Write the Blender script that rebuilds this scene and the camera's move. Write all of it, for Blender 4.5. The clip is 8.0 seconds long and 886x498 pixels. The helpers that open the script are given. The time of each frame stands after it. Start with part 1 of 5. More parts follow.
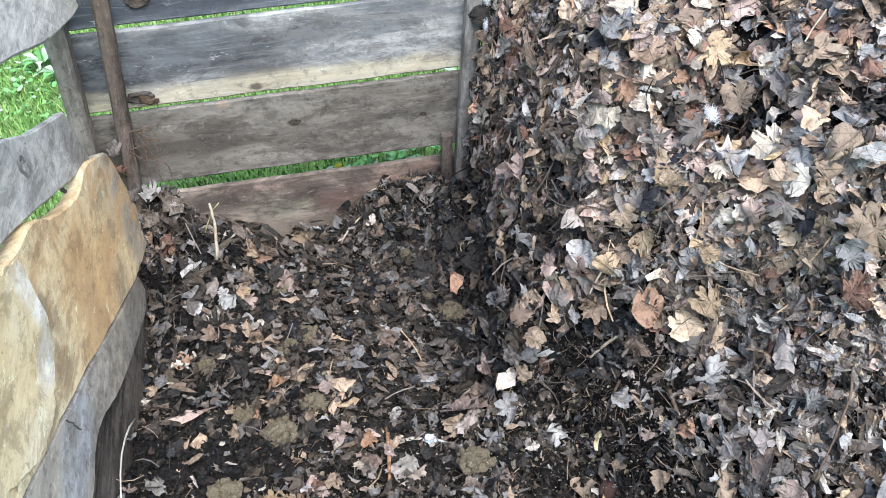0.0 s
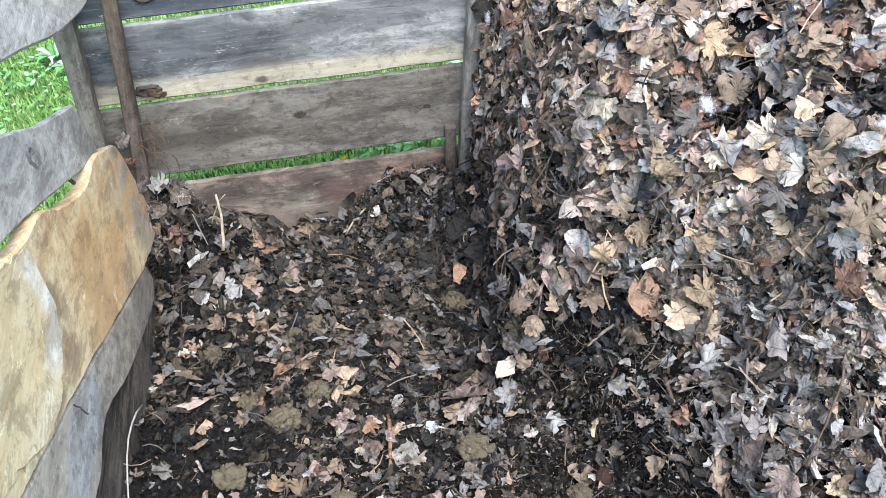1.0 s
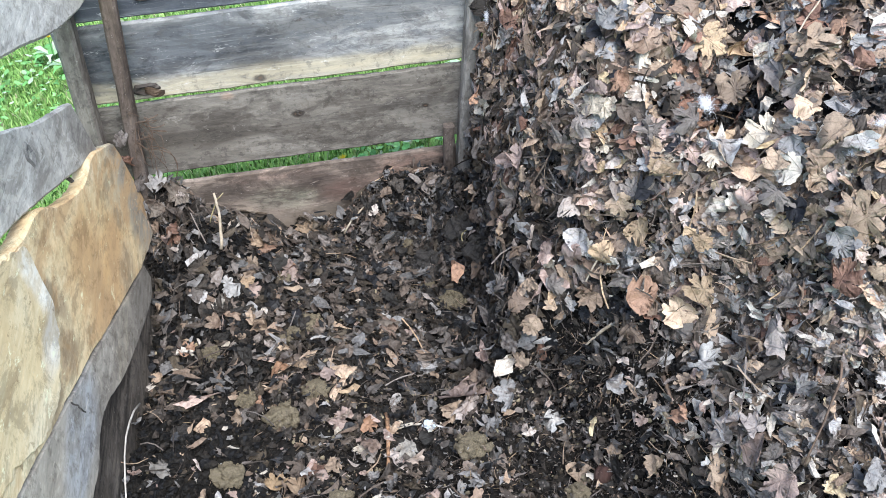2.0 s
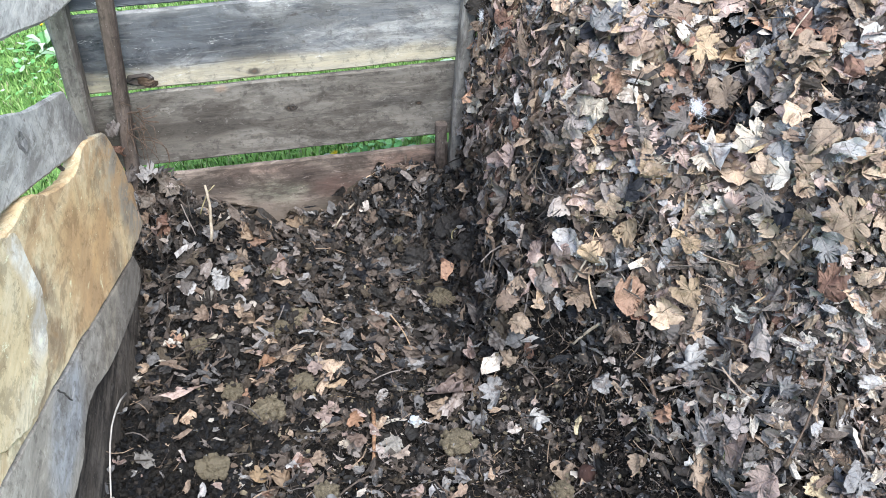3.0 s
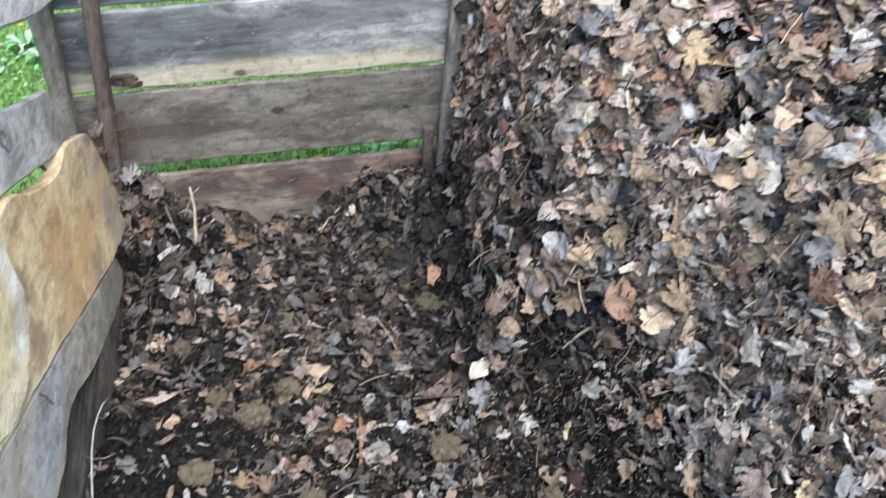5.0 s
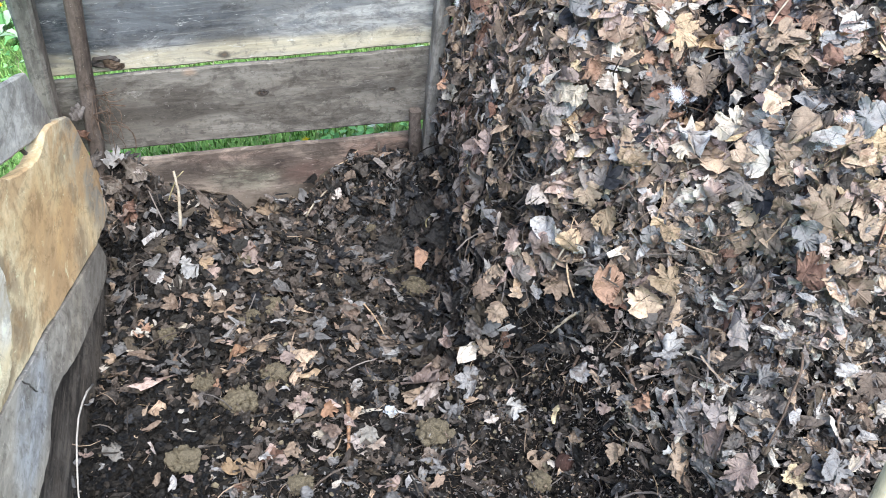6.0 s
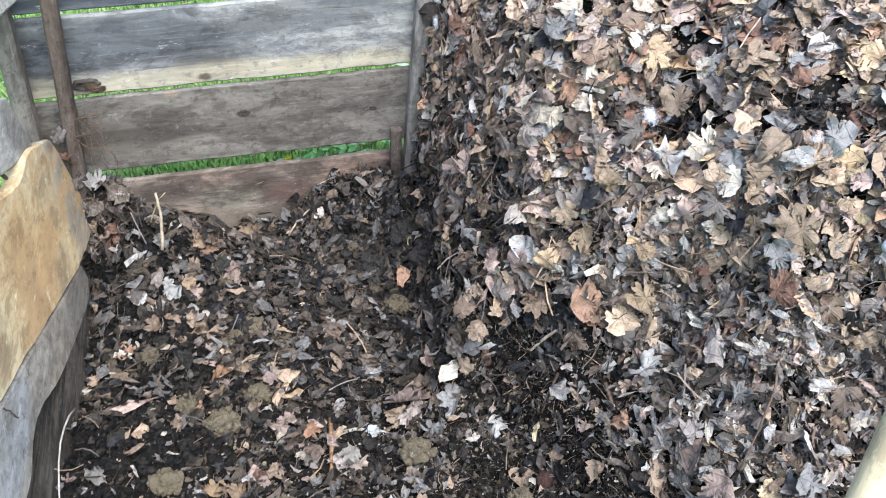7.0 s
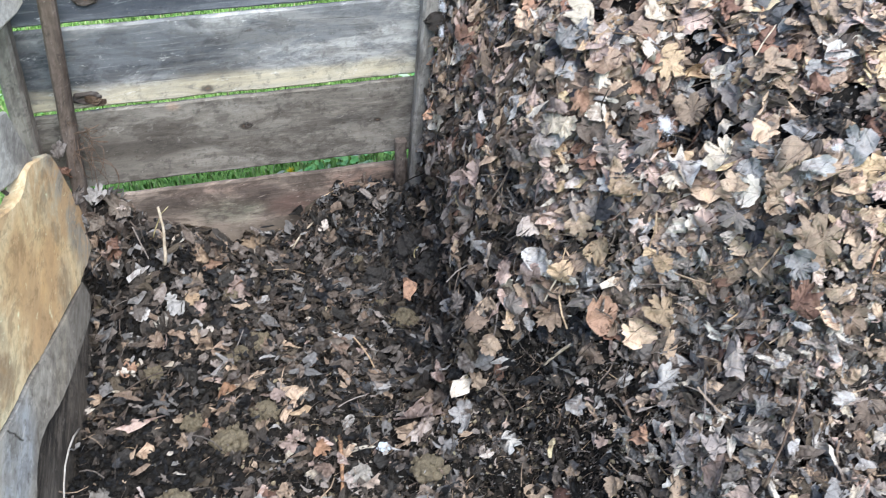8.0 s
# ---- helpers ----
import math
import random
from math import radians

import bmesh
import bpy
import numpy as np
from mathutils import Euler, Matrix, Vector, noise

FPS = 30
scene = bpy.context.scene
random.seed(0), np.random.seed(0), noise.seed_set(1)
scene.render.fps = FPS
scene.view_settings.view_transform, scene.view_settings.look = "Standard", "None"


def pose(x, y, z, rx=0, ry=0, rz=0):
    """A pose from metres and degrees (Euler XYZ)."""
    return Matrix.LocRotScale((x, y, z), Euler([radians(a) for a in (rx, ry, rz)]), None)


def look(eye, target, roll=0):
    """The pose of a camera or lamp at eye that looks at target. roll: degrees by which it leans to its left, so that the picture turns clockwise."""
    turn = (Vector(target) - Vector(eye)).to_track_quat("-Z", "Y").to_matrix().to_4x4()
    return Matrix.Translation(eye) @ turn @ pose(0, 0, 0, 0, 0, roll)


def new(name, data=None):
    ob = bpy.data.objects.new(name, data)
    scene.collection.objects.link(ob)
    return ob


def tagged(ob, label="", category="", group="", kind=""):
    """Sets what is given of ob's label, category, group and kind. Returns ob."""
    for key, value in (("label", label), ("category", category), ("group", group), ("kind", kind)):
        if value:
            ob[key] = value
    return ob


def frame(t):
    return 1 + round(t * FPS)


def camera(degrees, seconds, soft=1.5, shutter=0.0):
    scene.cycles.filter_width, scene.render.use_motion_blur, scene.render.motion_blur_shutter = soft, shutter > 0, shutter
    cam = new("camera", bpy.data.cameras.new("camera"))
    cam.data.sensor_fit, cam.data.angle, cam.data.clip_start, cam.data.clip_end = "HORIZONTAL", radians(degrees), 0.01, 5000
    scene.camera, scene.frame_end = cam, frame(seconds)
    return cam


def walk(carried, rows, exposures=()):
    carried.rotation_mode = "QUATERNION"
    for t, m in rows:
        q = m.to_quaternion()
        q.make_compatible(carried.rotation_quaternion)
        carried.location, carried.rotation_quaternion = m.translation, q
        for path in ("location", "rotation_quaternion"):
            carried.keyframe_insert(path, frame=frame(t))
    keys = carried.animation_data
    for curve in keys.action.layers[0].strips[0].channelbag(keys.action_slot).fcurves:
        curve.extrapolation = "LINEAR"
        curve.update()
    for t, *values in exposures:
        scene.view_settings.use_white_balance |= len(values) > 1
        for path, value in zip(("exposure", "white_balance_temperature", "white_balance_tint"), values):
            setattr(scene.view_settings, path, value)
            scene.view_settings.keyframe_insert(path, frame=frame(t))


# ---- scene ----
cam = camera(55.5, 8.0, soft=0.7, shutter=0.35)
PATH = [
    (0, (-0.271, -0.093, 1.548), (-0.096, 1.436, 0.271), -4.1),
    (0.5, (-0.255, -0.113, 1.546), (-0.105, 1.411, 0.259), -4.3),
    (1, (-0.247, -0.123, 1.556), (-0.106, 1.403, 0.27), -4.9),
    (1.5, (-0.247, -0.123, 1.553), (-0.103, 1.403, 0.268), -5.1),
    (3, (-0.253, -0.134, 1.553), (-0.08, 1.388, 0.266), -2.7),
    (3.5, (-0.239, -0.139, 1.561), (-0.033, 1.394, 0.292), -2.6),
    (3.8, (-0.187, -0.136, 1.538), (0.065, 1.445, 0.34), -2.7),
    (4, (-0.177, -0.124, 1.604), (0.161, 1.458, 0.428), -2.0),
    (4.1, (-0.176, -0.116, 1.614), (0.182, 1.465, 0.443), -1.7),
    (4.2, (-0.175, -0.125, 1.6), (0.199, 1.475, 0.46), -1.4),
    (4.5, (-0.221, -0.129, 1.596), (0.134, 1.46, 0.435), -1.0),
    (4.7, (-0.234, -0.127, 1.547), (0.062, 1.454, 0.359), -1.1),
    (5, (-0.272, -0.127, 1.537), (-0.049, 1.4, 0.264), -1.2),
    (5.2, (-0.282, -0.126, 1.529), (-0.099, 1.376, 0.221), -1.9),
    (6.3, (-0.27, -0.113, 1.543), (0.003, 1.378, 0.238), 0.0),
    (6.5, (-0.282, -0.122, 1.555), (-0.011, 1.372, 0.254), 0.4),
    (7, (-0.255, -0.118, 1.56), (0.025, 1.386, 0.272), -0.6),
    (7.5, (-0.234, -0.084, 1.585), (0.083, 1.439, 0.329), -1.3),
    (8, (-0.286, -0.083, 1.547), (0.014, 1.432, 0.275), -0.7),
]
walk(cam, [(t, look(eye, target, roll)) for t, eye, target, roll in PATH], [(0.0, 1.4, 5930.0, 6.0), (3.6, 1.4, 5930.0, 6.0), (4.0, 1.36, 5930.0, 6.0), (4.2, 1.27, 5930.0, 6.0), (4.5, 1.07, 5930.0, 6.0), (5.0, 1.2, 5930.0, 6.0), (6.4, 1.5, 5930.0, 6.0), (7.0, 1.42, 5930.0, 6.0), (7.5, 1.37, 5930.0, 6.0), (8.0, 1.38, 5930.0, 6.0)])

# ---- light ----
SUN_HEIGHT, SUN_TURN = radians(59), radians(155)
world = bpy.data.worlds.new("overcast")
scene.world = world
world.use_nodes = True
wn, wl = world.node_tree.nodes, world.node_tree.links
sky = wn.new("ShaderNodeTexSky")
sky.sky_type, sky.sun_disc = "NISHITA", False
sky.sun_elevation, sky.sun_rotation = SUN_HEIGHT, SUN_TURN
sky.air_density, sky.dust_density, sky.ozone_density = 1.0, 2.0, 1.0
wl.new(sky.outputs[0], wn["Background"].inputs[0])
wn["Background"].inputs[1].default_value = 0.13
sun = new("sun", bpy.data.lights.new("sun", "SUN"))
sun.data.energy, sun.data.angle, sun.data.color = 2.35, radians(44), (1.0, 0.97, 0.93)
sun_way = Vector((math.sin(SUN_TURN) * math.cos(SUN_HEIGHT), math.cos(SUN_TURN) * math.cos(SUN_HEIGHT), math.sin(SUN_HEIGHT)))
sun.matrix_world = look(sun_way * 20, (0, 0, 0))


# ---- materials ----
class Graph:
    """A short way to write node materials."""

    def __init__(self, name, rough=0.8, gloss=0.3):
        self.material = bpy.data.materials.new(name)
        self.material.use_nodes = True
        self.nodes, self.links = self.material.node_tree.nodes, self.material.node_tree.links
        self.shader = self.nodes["Principled BSDF"]
        self.shader.inputs["Roughness"].default_value = rough
        self.shader.inputs["Specular IOR Level"].default_value = gloss
        self.place = self.nodes.new("ShaderNodeTexCoord").outputs["Object"]

    def put(self, socket, value):
        if isinstance(value, bpy.types.NodeSocket):
            self.links.new(value, socket)
        elif isinstance(value, tuple) and len(value) == 3 and socket.type == "RGBA":
            socket.default_value = (*value, 1)
        else:
            socket.default_value = value

    def scaled(self, x, y, z, source=None):
        n = self.nodes.new("ShaderNodeVectorMath")
        n.operation = "MULTIPLY"
        self.put(n.inputs[0], source or self.place)
        n.inputs[1].default_value = (x, y, z)
        return n.outputs[0]

    def noise(self, vector, scale, detail=4.0, rough=0.6, distort=0.0):
        n = self.nodes.new("ShaderNodeTexNoise")
        self.put(n.inputs["Vector"], vector)
        for key, value in (("Scale", scale), ("Detail", detail), ("Roughness", rough), ("Distortion", distort)):
            n.inputs[key].default_value = value
        return n.outputs["Fac"]

    def math(self, kind, a, b=0.0):
        n = self.nodes.new("ShaderNodeMath")
        n.operation = kind
        self.put(n.inputs[0], a)
        self.put(n.inputs[1], b)
        return n.outputs[0]

    def span(self, value, low, high, to_low=0.0, to_high=1.0):
        n = self.nodes.new("ShaderNodeMapRange")
        n.interpolation_type = "SMOOTHSTEP"
        for k, v in enumerate((value, low, high, to_low, to_high)):
            self.put(n.inputs[k], v)
        return n.outputs[0]

    def ramp(self, value, stops, constant=False):
        n = self.nodes.new("ShaderNodeValToRGB")
        if constant:
            n.color_ramp.interpolation = "CONSTANT"
        e = n.color_ramp.elements
        while len(e) < len(stops):
            e.new(1.0)
        for item, (at, colour) in zip(e, stops):
            item.position, item.color = at, (*colour, 1)
        self.put(n.inputs[0], value)
        return n.outputs[0]

    def mix(self, factor, a, b, kind="MIX"):
        n = self.nodes.new("ShaderNodeMix")
        n.data_type, n.blend_type = "RGBA", kind
        self.put(n.inputs[0], factor)
        self.put(n.inputs[6], a)
        self.put(n.inputs[7], b)
        return n.outputs[2]

    def axis(self, k, source=None):
        n = self.nodes.new("ShaderNodeSeparateXYZ")
        self.put(n.inputs[0], source or self.place)
        return n.outputs[k]

    def away(self, point, stretch):
        n = self.nodes.new("ShaderNodeVectorMath")
        n.operation = "SUBTRACT"
        self.put(n.inputs[0], self.place)
        n.inputs[1].default_value = point
        v = self.scaled(*stretch, n.outputs[0])
        n = self.nodes.new("ShaderNodeVectorMath")
        n.operation = "LENGTH"
        self.put(n.inputs[0], v)
        return n.outputs["Value"]

    def bump(self, height, strength, depth):
        n = self.nodes.new("ShaderNodeBump")
        n.inputs["Strength"].default_value, n.inputs["Distance"].default_value = strength, depth
        self.put(n.inputs["Height"], height)
        self.put(self.shader.inputs["Normal"], n.outputs[0])

    def done(self, colour):
        self.put(self.shader.inputs["Base Color"], colour)
        return self.material


def wood(name, light, dark, grey, weathered=0.5, bands=(), knots=(), rough=0.85, seed=0.0, marks=0.5, stain=None, blotches=(), grain=1.0, flecks=0.35):
    """Old board, grain along its local x. bands: (z from, z to, colour, strength); knots: (x, z, radius); stain: colour and strength
    of weather marks; blotches: (x, z, reach along, reach up, colour, strength)."""
    g = Graph(name, rough, 0.2)
    shift = g.nodes.new("ShaderNodeVectorMath")
    shift.operation = "ADD"
    g.put(shift.inputs[0], g.place)
    shift.inputs[1].default_value = (seed * 3.7, seed * 1.3, seed * 2.1)
    place = shift.outputs[0]
    warp = g.noise(g.scaled(2.0, 5, 7, place), 1.0, 3)
    height = g.axis(2)
    bent = g.math("ADD", g.axis(2, place), g.math("MULTIPLY", warp, 0.05))
    for kx, kz, r in knots:
        d = g.away((kx, 0, kz), (0.45, 0.0, 1.0))
        pull = g.span(d, 0.0, r * 2.6, 1.0, 0.0)
        bent = g.math("ADD", bent, g.math("MULTIPLY", pull, r * 1.1))
    joined = g.nodes.new("ShaderNodeCombineXYZ")
    g.put(joined.inputs[0], g.axis(0, place))
    g.put(joined.inputs[1], g.axis(1, place))
    g.put(joined.inputs[2], bent)
    along = joined.outputs[0]
    streak = g.noise(g.scaled(1.6, 40, 70, along), 1.0, 6, 0.65)
    fine = g.noise(g.scaled(9, 160, 330, along), 1.0, 4, 0.7)
    patch = g.noise(g.scaled(2.2, 6, 9, place), 1.0, 5, 0.6, 0.4)
    blot = g.noise(place, 38.0, 5, 0.7)
    colour = g.mix(g.span(streak, 0.5 - 0.12 / grain, 0.49 + 0.11 / grain), dark, light)
    colour = g.mix(g.math("MULTIPLY", g.span(patch, 0.38, 0.62), weathered), colour, grey)
    edge = g.math("MULTIPLY", g.math("SUBTRACT", patch, 0.5), 0.13)
    for bx, bz, rx, rz, tint, strength in blotches:
        d = g.math("ADD", g.away((bx, 0, bz), (1 / rx, 0.0, 1 / rz)), g.math("MULTIPLY", g.math("SUBTRACT", patch, 0.5), 1.6))
        spot = g.math("MULTIPLY", g.span(d, 0.45, 1.1, 1.0, 0.0), g.span(streak, 0.2, 0.6, 0.5, 1.0))
        colour = g.mix(g.math("MULTIPLY", spot, strength), colour, tint)
    if stain:
        cloud = g.noise(g.scaled(4.2, 9, 12, place), 1.0, 8, 0.72, 0.8)
        colour = g.mix(g.math("MULTIPLY", g.span(cloud, 0.46, 0.58), stain[1]), colour, stain[0])
        speckle = g.noise(g.scaled(12, 30, 34, place), 1.0, 5, 0.7)
        colour = g.mix(g.math("MULTIPLY", g.span(speckle, 0.5, 0.62), stain[1] * 0.6), colour, stain[0])
    grime = g.noise(g.scaled(7, 12, 15, place), 1.0, 9, 0.78, 0.5)
    colour = g.mix(g.span(grime, 0.50, 0.58, 0.0, 0.7), colour, (0.56, 0.545, 0.54), "MULTIPLY")
    colour = g.mix(g.span(grime, 0.36, 0.45, 0.45, 0.0), colour, (1.22, 1.2, 1.17), "MULTIPLY")
    cloudy = g.noise(g.scaled(8, 17, 20, place), 1.0, 6, 0.68, 1.4)
    colour = g.mix(g.span(cloudy, 0.49, 0.57, 0.0, 0.9 * marks), colour, (0.62, 0.61, 0.61), "MULTIPLY")
    colour = g.mix(g.span(cloudy, 0.36, 0.44, 0.8 * marks, 0.0), colour, (1.3, 1.28, 1.24), "MULTIPLY")
    for low, high, tint, strength in bands:
        z = g.math("ADD", height, edge)
        soft = 0.022
        inside = g.math("MULTIPLY", g.span(z, low - soft, low + soft), g.span(z, high - soft, high + soft, 1.0, 0.0))
        inside = g.math("MULTIPLY", inside, g.span(streak, 0.25, 0.6, 0.45, 1.0))
        colour = g.mix(g.math("MULTIPLY", inside, strength), colour, tint)
    colour = g.mix(g.math("MULTIPLY", g.span(blot, 0.54, 0.66), marks), colour, (dark[0] * 0.45, dark[1] * 0.45, dark[2] * 0.45))
    crack = g.noise(g.scaled(2.4, 60, 150, along), 1.0, 3, 0.55)
    colour = g.mix(g.span(crack, 0.27, 0.36, 0.75 * grain, 0.0), colour, (dark[0] * 0.22, dark[1] * 0.2, dark[2] * 0.2))
    pale = g.noise(g.scaled(5, 90, 190, along), 1.0, 5, 0.7)
    colour = g.mix(g.span(pale, 0.57, 0.68, 0.0, 0.55 * grain), colour, tuple(min(0.8, v * 1.55) for v in light))
    colour = g.mix(g.span(fine, 0.32, 0.48, 0.6 * grain, 0.0), colour, (dark[0] * 0.4, dark[1] * 0.4, dark[2] * 0.4))
    speck = g.noise(place, 190.0, 2, 0.5)
    colour = g.mix(g.span(speck, 0.7, 0.78, 0.0, 0.55), colour, (0.55, 0.52, 0.46))
    scuff = g.noise(g.scaled(16, 30, 42, place), 1.0, 8, 0.8, 0.6)
    colour = g.mix(g.span(scuff, 0.585, 0.66, 0.0, flecks), colour, tuple(min(0.86, v * 1.3 + 0.12) for v in light))
    dirt = g.noise(g.scaled(22, 30, 38, place), 1.0, 6, 0.75)
    colour = g.mix(g.span(dirt, 0.60, 0.68, 0.0, 0.7), colour, (0.42, 0.37, 0.33), "MULTIPLY")
    for kx, kz, r in knots:
        d = g.math("ADD", g.away((kx, 0, kz), (0.62, 0.0, 1.0)), g.math("MULTIPLY", g.math("SUBTRACT", g.noise(place, 70.0, 4, 0.7), 0.5), r * 1.0))
        colour = g.mix(g.span(d, r * 0.5, r * 1.2, 0.85, 0.0), colour, (dark[0] * 0.25, dark[1] * 0.22, dark[2] * 0.2))
        colour = g.mix(g.math("MULTIPLY", g.span(d, 0.0, r * 0.5, 1.0, 0.0), 0.5), colour, (0.2, 0.12, 0.07))
    relief = g.math("ADD", g.math("MULTIPLY", streak, 0.7), g.math("ADD", g.math("MULTIPLY", fine, 0.5), g.math("MULTIPLY", g.span(crack, 0.26, 0.4), 0.6)))
    g.bump(relief, 0.1 + 0.7 * grain, 0.005)
    return g.done(colour)


def leaf_surface(name, stops, per_island=True, rough=0.65, gloss=0.22, tone=(0.88, 1.65)):
    """Dead leaves; each one takes its own colour from the stops."""
    g = Graph(name, rough, gloss)
    if per_island:
        rnd = g.nodes.new("ShaderNodeNewGeometry").outputs["Random Per Island"]
    else:
        rnd = g.nodes.new("ShaderNodeObjectInfo").outputs["Random"]
    base = g.ramp(rnd, stops, True)
    sheet = g.nodes.new("ShaderNodeUVMap").outputs[0]
    own = g.nodes.new("ShaderNodeVectorMath")
    own.operation = "ADD"
    g.put(own.inputs[0], sheet)
    spread = g.nodes.new("ShaderNodeCombineXYZ")
    g.put(spread.inputs[2], g.math("MULTIPLY", rnd, 90.0))
    g.put(own.inputs[1], spread.outputs[0])
    blot = g.noise(own.outputs[0], 2.6, 5, 0.6, 0.6)
    spots = g.noise(own.outputs[0], 13.0, 4, 0.65)
    grain = g.noise(own.outputs[0], 46.0, 3, 0.6)
    up = g.math("ADD", g.axis(1, sheet), 0.34)
    across = g.axis(0, sheet)
    reach = g.math("SQRT", g.math("ADD", g.math("MULTIPLY", up, up), g.math("MULTIPLY", across, across)))
    rib = g.math("MULTIPLY", g.math("PINGPONG", g.math("ARCTAN2", across, up), 0.4), reach)
    ribs = g.span(rib, 0.004, 0.018, 1.0, 0.0)
    lift = g.math("FRACT", g.math("MULTIPLY", rnd, 57.3))
    stained = g.math("FRACT", g.math("MULTIPLY", rnd, 131.7))
    base = g.mix(1.0, base, g.ramp(lift, [(0.0, (tone[0],) * 3), (1.0, (tone[1], tone[1] * 0.985, tone[1] * 0.965))]), "MULTIPLY")
    base = g.mix(1.0, base, (0.60, 0.535, 0.46), "DARKEN")
    colour = g.mix(g.math("MULTIPLY", g.span(blot, 0.44, 0.64), g.span(stained, 0.2, 0.9, 0.25, 0.85)), base, (0.42, 0.36, 0.33), "MULTIPLY")
    colour = g.mix(g.span(blot, 0.28, 0.44, 0.45, 0.0), colour, (1.28, 1.2, 1.1), "MULTIPLY")
    colour = g.mix(g.span(spots, 0.56, 0.68, 0.0, 0.65), colour, (0.36, 0.31, 0.28), "MULTIPLY")
    colour = g.mix(g.span(grain, 0.36, 0.52, 0.28, 0.0), colour, (0.5, 0.46, 0.44), "MULTIPLY")
    colour = g.mix(g.span(grain, 0.58, 0.68, 0.0, 0.25), colour, (1.4, 1.36, 1.32), "MULTIPLY")
    colour = g.mix(g.math("MULTIPLY", ribs, 0.18), colour, (0.62, 0.56, 0.5), "MULTIPLY")
    relief = g.math("ADD", g.math("ADD", blot, g.math("MULTIPLY", spots, 0.25)), g.math("MULTIPLY", ribs, -0.12))
    g.bump(g.math("ADD", relief, g.math("MULTIPLY", grain, 0.1)), 1.0, 0.008)
    return g.done(colour)


def plain(name, colour, other, scale=40.0, rough=0.7, gloss=0.3, bump=0.4, depth=0.003):
    """Two colours broken up by noise at two scales."""
    g = Graph(name, rough, gloss)
    a, b = g.noise(g.place, scale, 5), g.noise(g.place, scale * 6, 3)
    c = g.mix(g.span(a, 0.38, 0.62), colour, other)
    c = g.mix(g.span(b, 0.3, 0.5, 0.35, 0.0), c, tuple(v * 0.4 for v in colour))
    g.bump(g.math("ADD", a, g.math("MULTIPLY", b, 0.5)), bump, depth)
    return g.done(c)


def bark(name):
    """Furrowed grey bark: long plates, dark cracks between them, pale lichen."""
    g = Graph(name, 0.95, 0.1)
    plates = g.noise(g.scaled(26, 26, 7), 1.0, 5, 0.65, 0.6)
    fine = g.noise(g.place, 75.0, 5, 0.7)
    lichen = g.noise(g.place, 13.0, 6, 0.7)
    colour = g.ramp(plates, [(0.36, (0.035, 0.033, 0.031)), (0.47, (0.13, 0.12, 0.11)), (0.6, (0.27, 0.255, 0.24))])
    colour = g.mix(g.span(fine, 0.4, 0.6, 0.45, 0.0), colour, (0.45, 0.43, 0.42), "MULTIPLY")
    colour = g.mix(g.span(lichen, 0.55, 0.68, 0.0, 0.5), colour, (0.36, 0.38, 0.33))
    g.bump(g.math("ADD", plates, g.math("MULTIPLY", fine, 0.25)), 1.0, 0.03)
    return g.done(colour)


LEAF_COLOURS = {
    "tan": (0.38, 0.288, 0.212), "cream": (0.60, 0.52, 0.42), "pale": (0.56, 0.48, 0.435), "pink": (0.415, 0.315, 0.275),
    "taupe": (0.215, 0.187, 0.17), "grey": (0.325, 0.312, 0.306), "white": (0.48, 0.465, 0.45), "black": (0.025, 0.025, 0.03),
    "brown": (0.228, 0.168, 0.127), "gold": (0.45, 0.33, 0.215), "orange": (0.38, 0.235, 0.16), "rust": (0.23, 0.135, 0.10),
}


def stops_of(*pairs):
    """Colour names with shares, as constant stops."""
    total, at, out = sum(share for _, share in pairs), 0.0, []
    for key, share in pairs:
        out.append((at, LEAF_COLOURS.get(key) or DARKS[key]))
        at += share / total
    return out


DARKS = {"soil": (0.024, 0.0215, 0.019), "umber": (0.055, 0.046, 0.039), "bark": (0.12, 0.096, 0.08), "ash": (0.15, 0.144, 0.142), "ink": (0.022, 0.022, 0.024), "earth": (0.085, 0.068, 0.05)}
FRESH = stops_of(("tan", 6.0), ("taupe", 2.6), ("bark", 1.6), ("pink", 3.8), ("brown", 4.2), ("grey", 1.2), ("umber", 1.0), ("cream", 1.6), ("pale", 1.5), ("grey", 0.3), ("gold", 2.1), ("rust", 1.0), ("black", 0.5), ("ash", 1.0), ("orange", 0.8))
SHREDS = stops_of(("tan", 2.6), ("taupe", 4.8), ("bark", 2.2), ("pink", 1.8), ("brown", 1.4), ("grey", 4.2), ("umber", 1.6), ("cream", 0.9), ("pale", 1.6), ("gold", 0.4), ("ash", 4.0), ("earth", 0.8))
ROTTEN = stops_of(("umber", 4), ("soil", 2.0), ("bark", 4.6), ("ash", 2.4), ("taupe", 2.4), ("ink", 1.6), ("grey", 0.8), ("brown", 1.4), ("earth", 2.0), ("tan", 0.5), ("pale", 0.3))
FLOOR = stops_of(("umber", 5), ("soil", 4), ("bark", 3.4), ("ink", 3), ("taupe", 2.2), ("ash", 1.6), ("pink", 0.7), ("tan", 0.5), ("brown", 1.2), ("grey", 0.7), ("earth", 2.0), ("pale", 0.12))

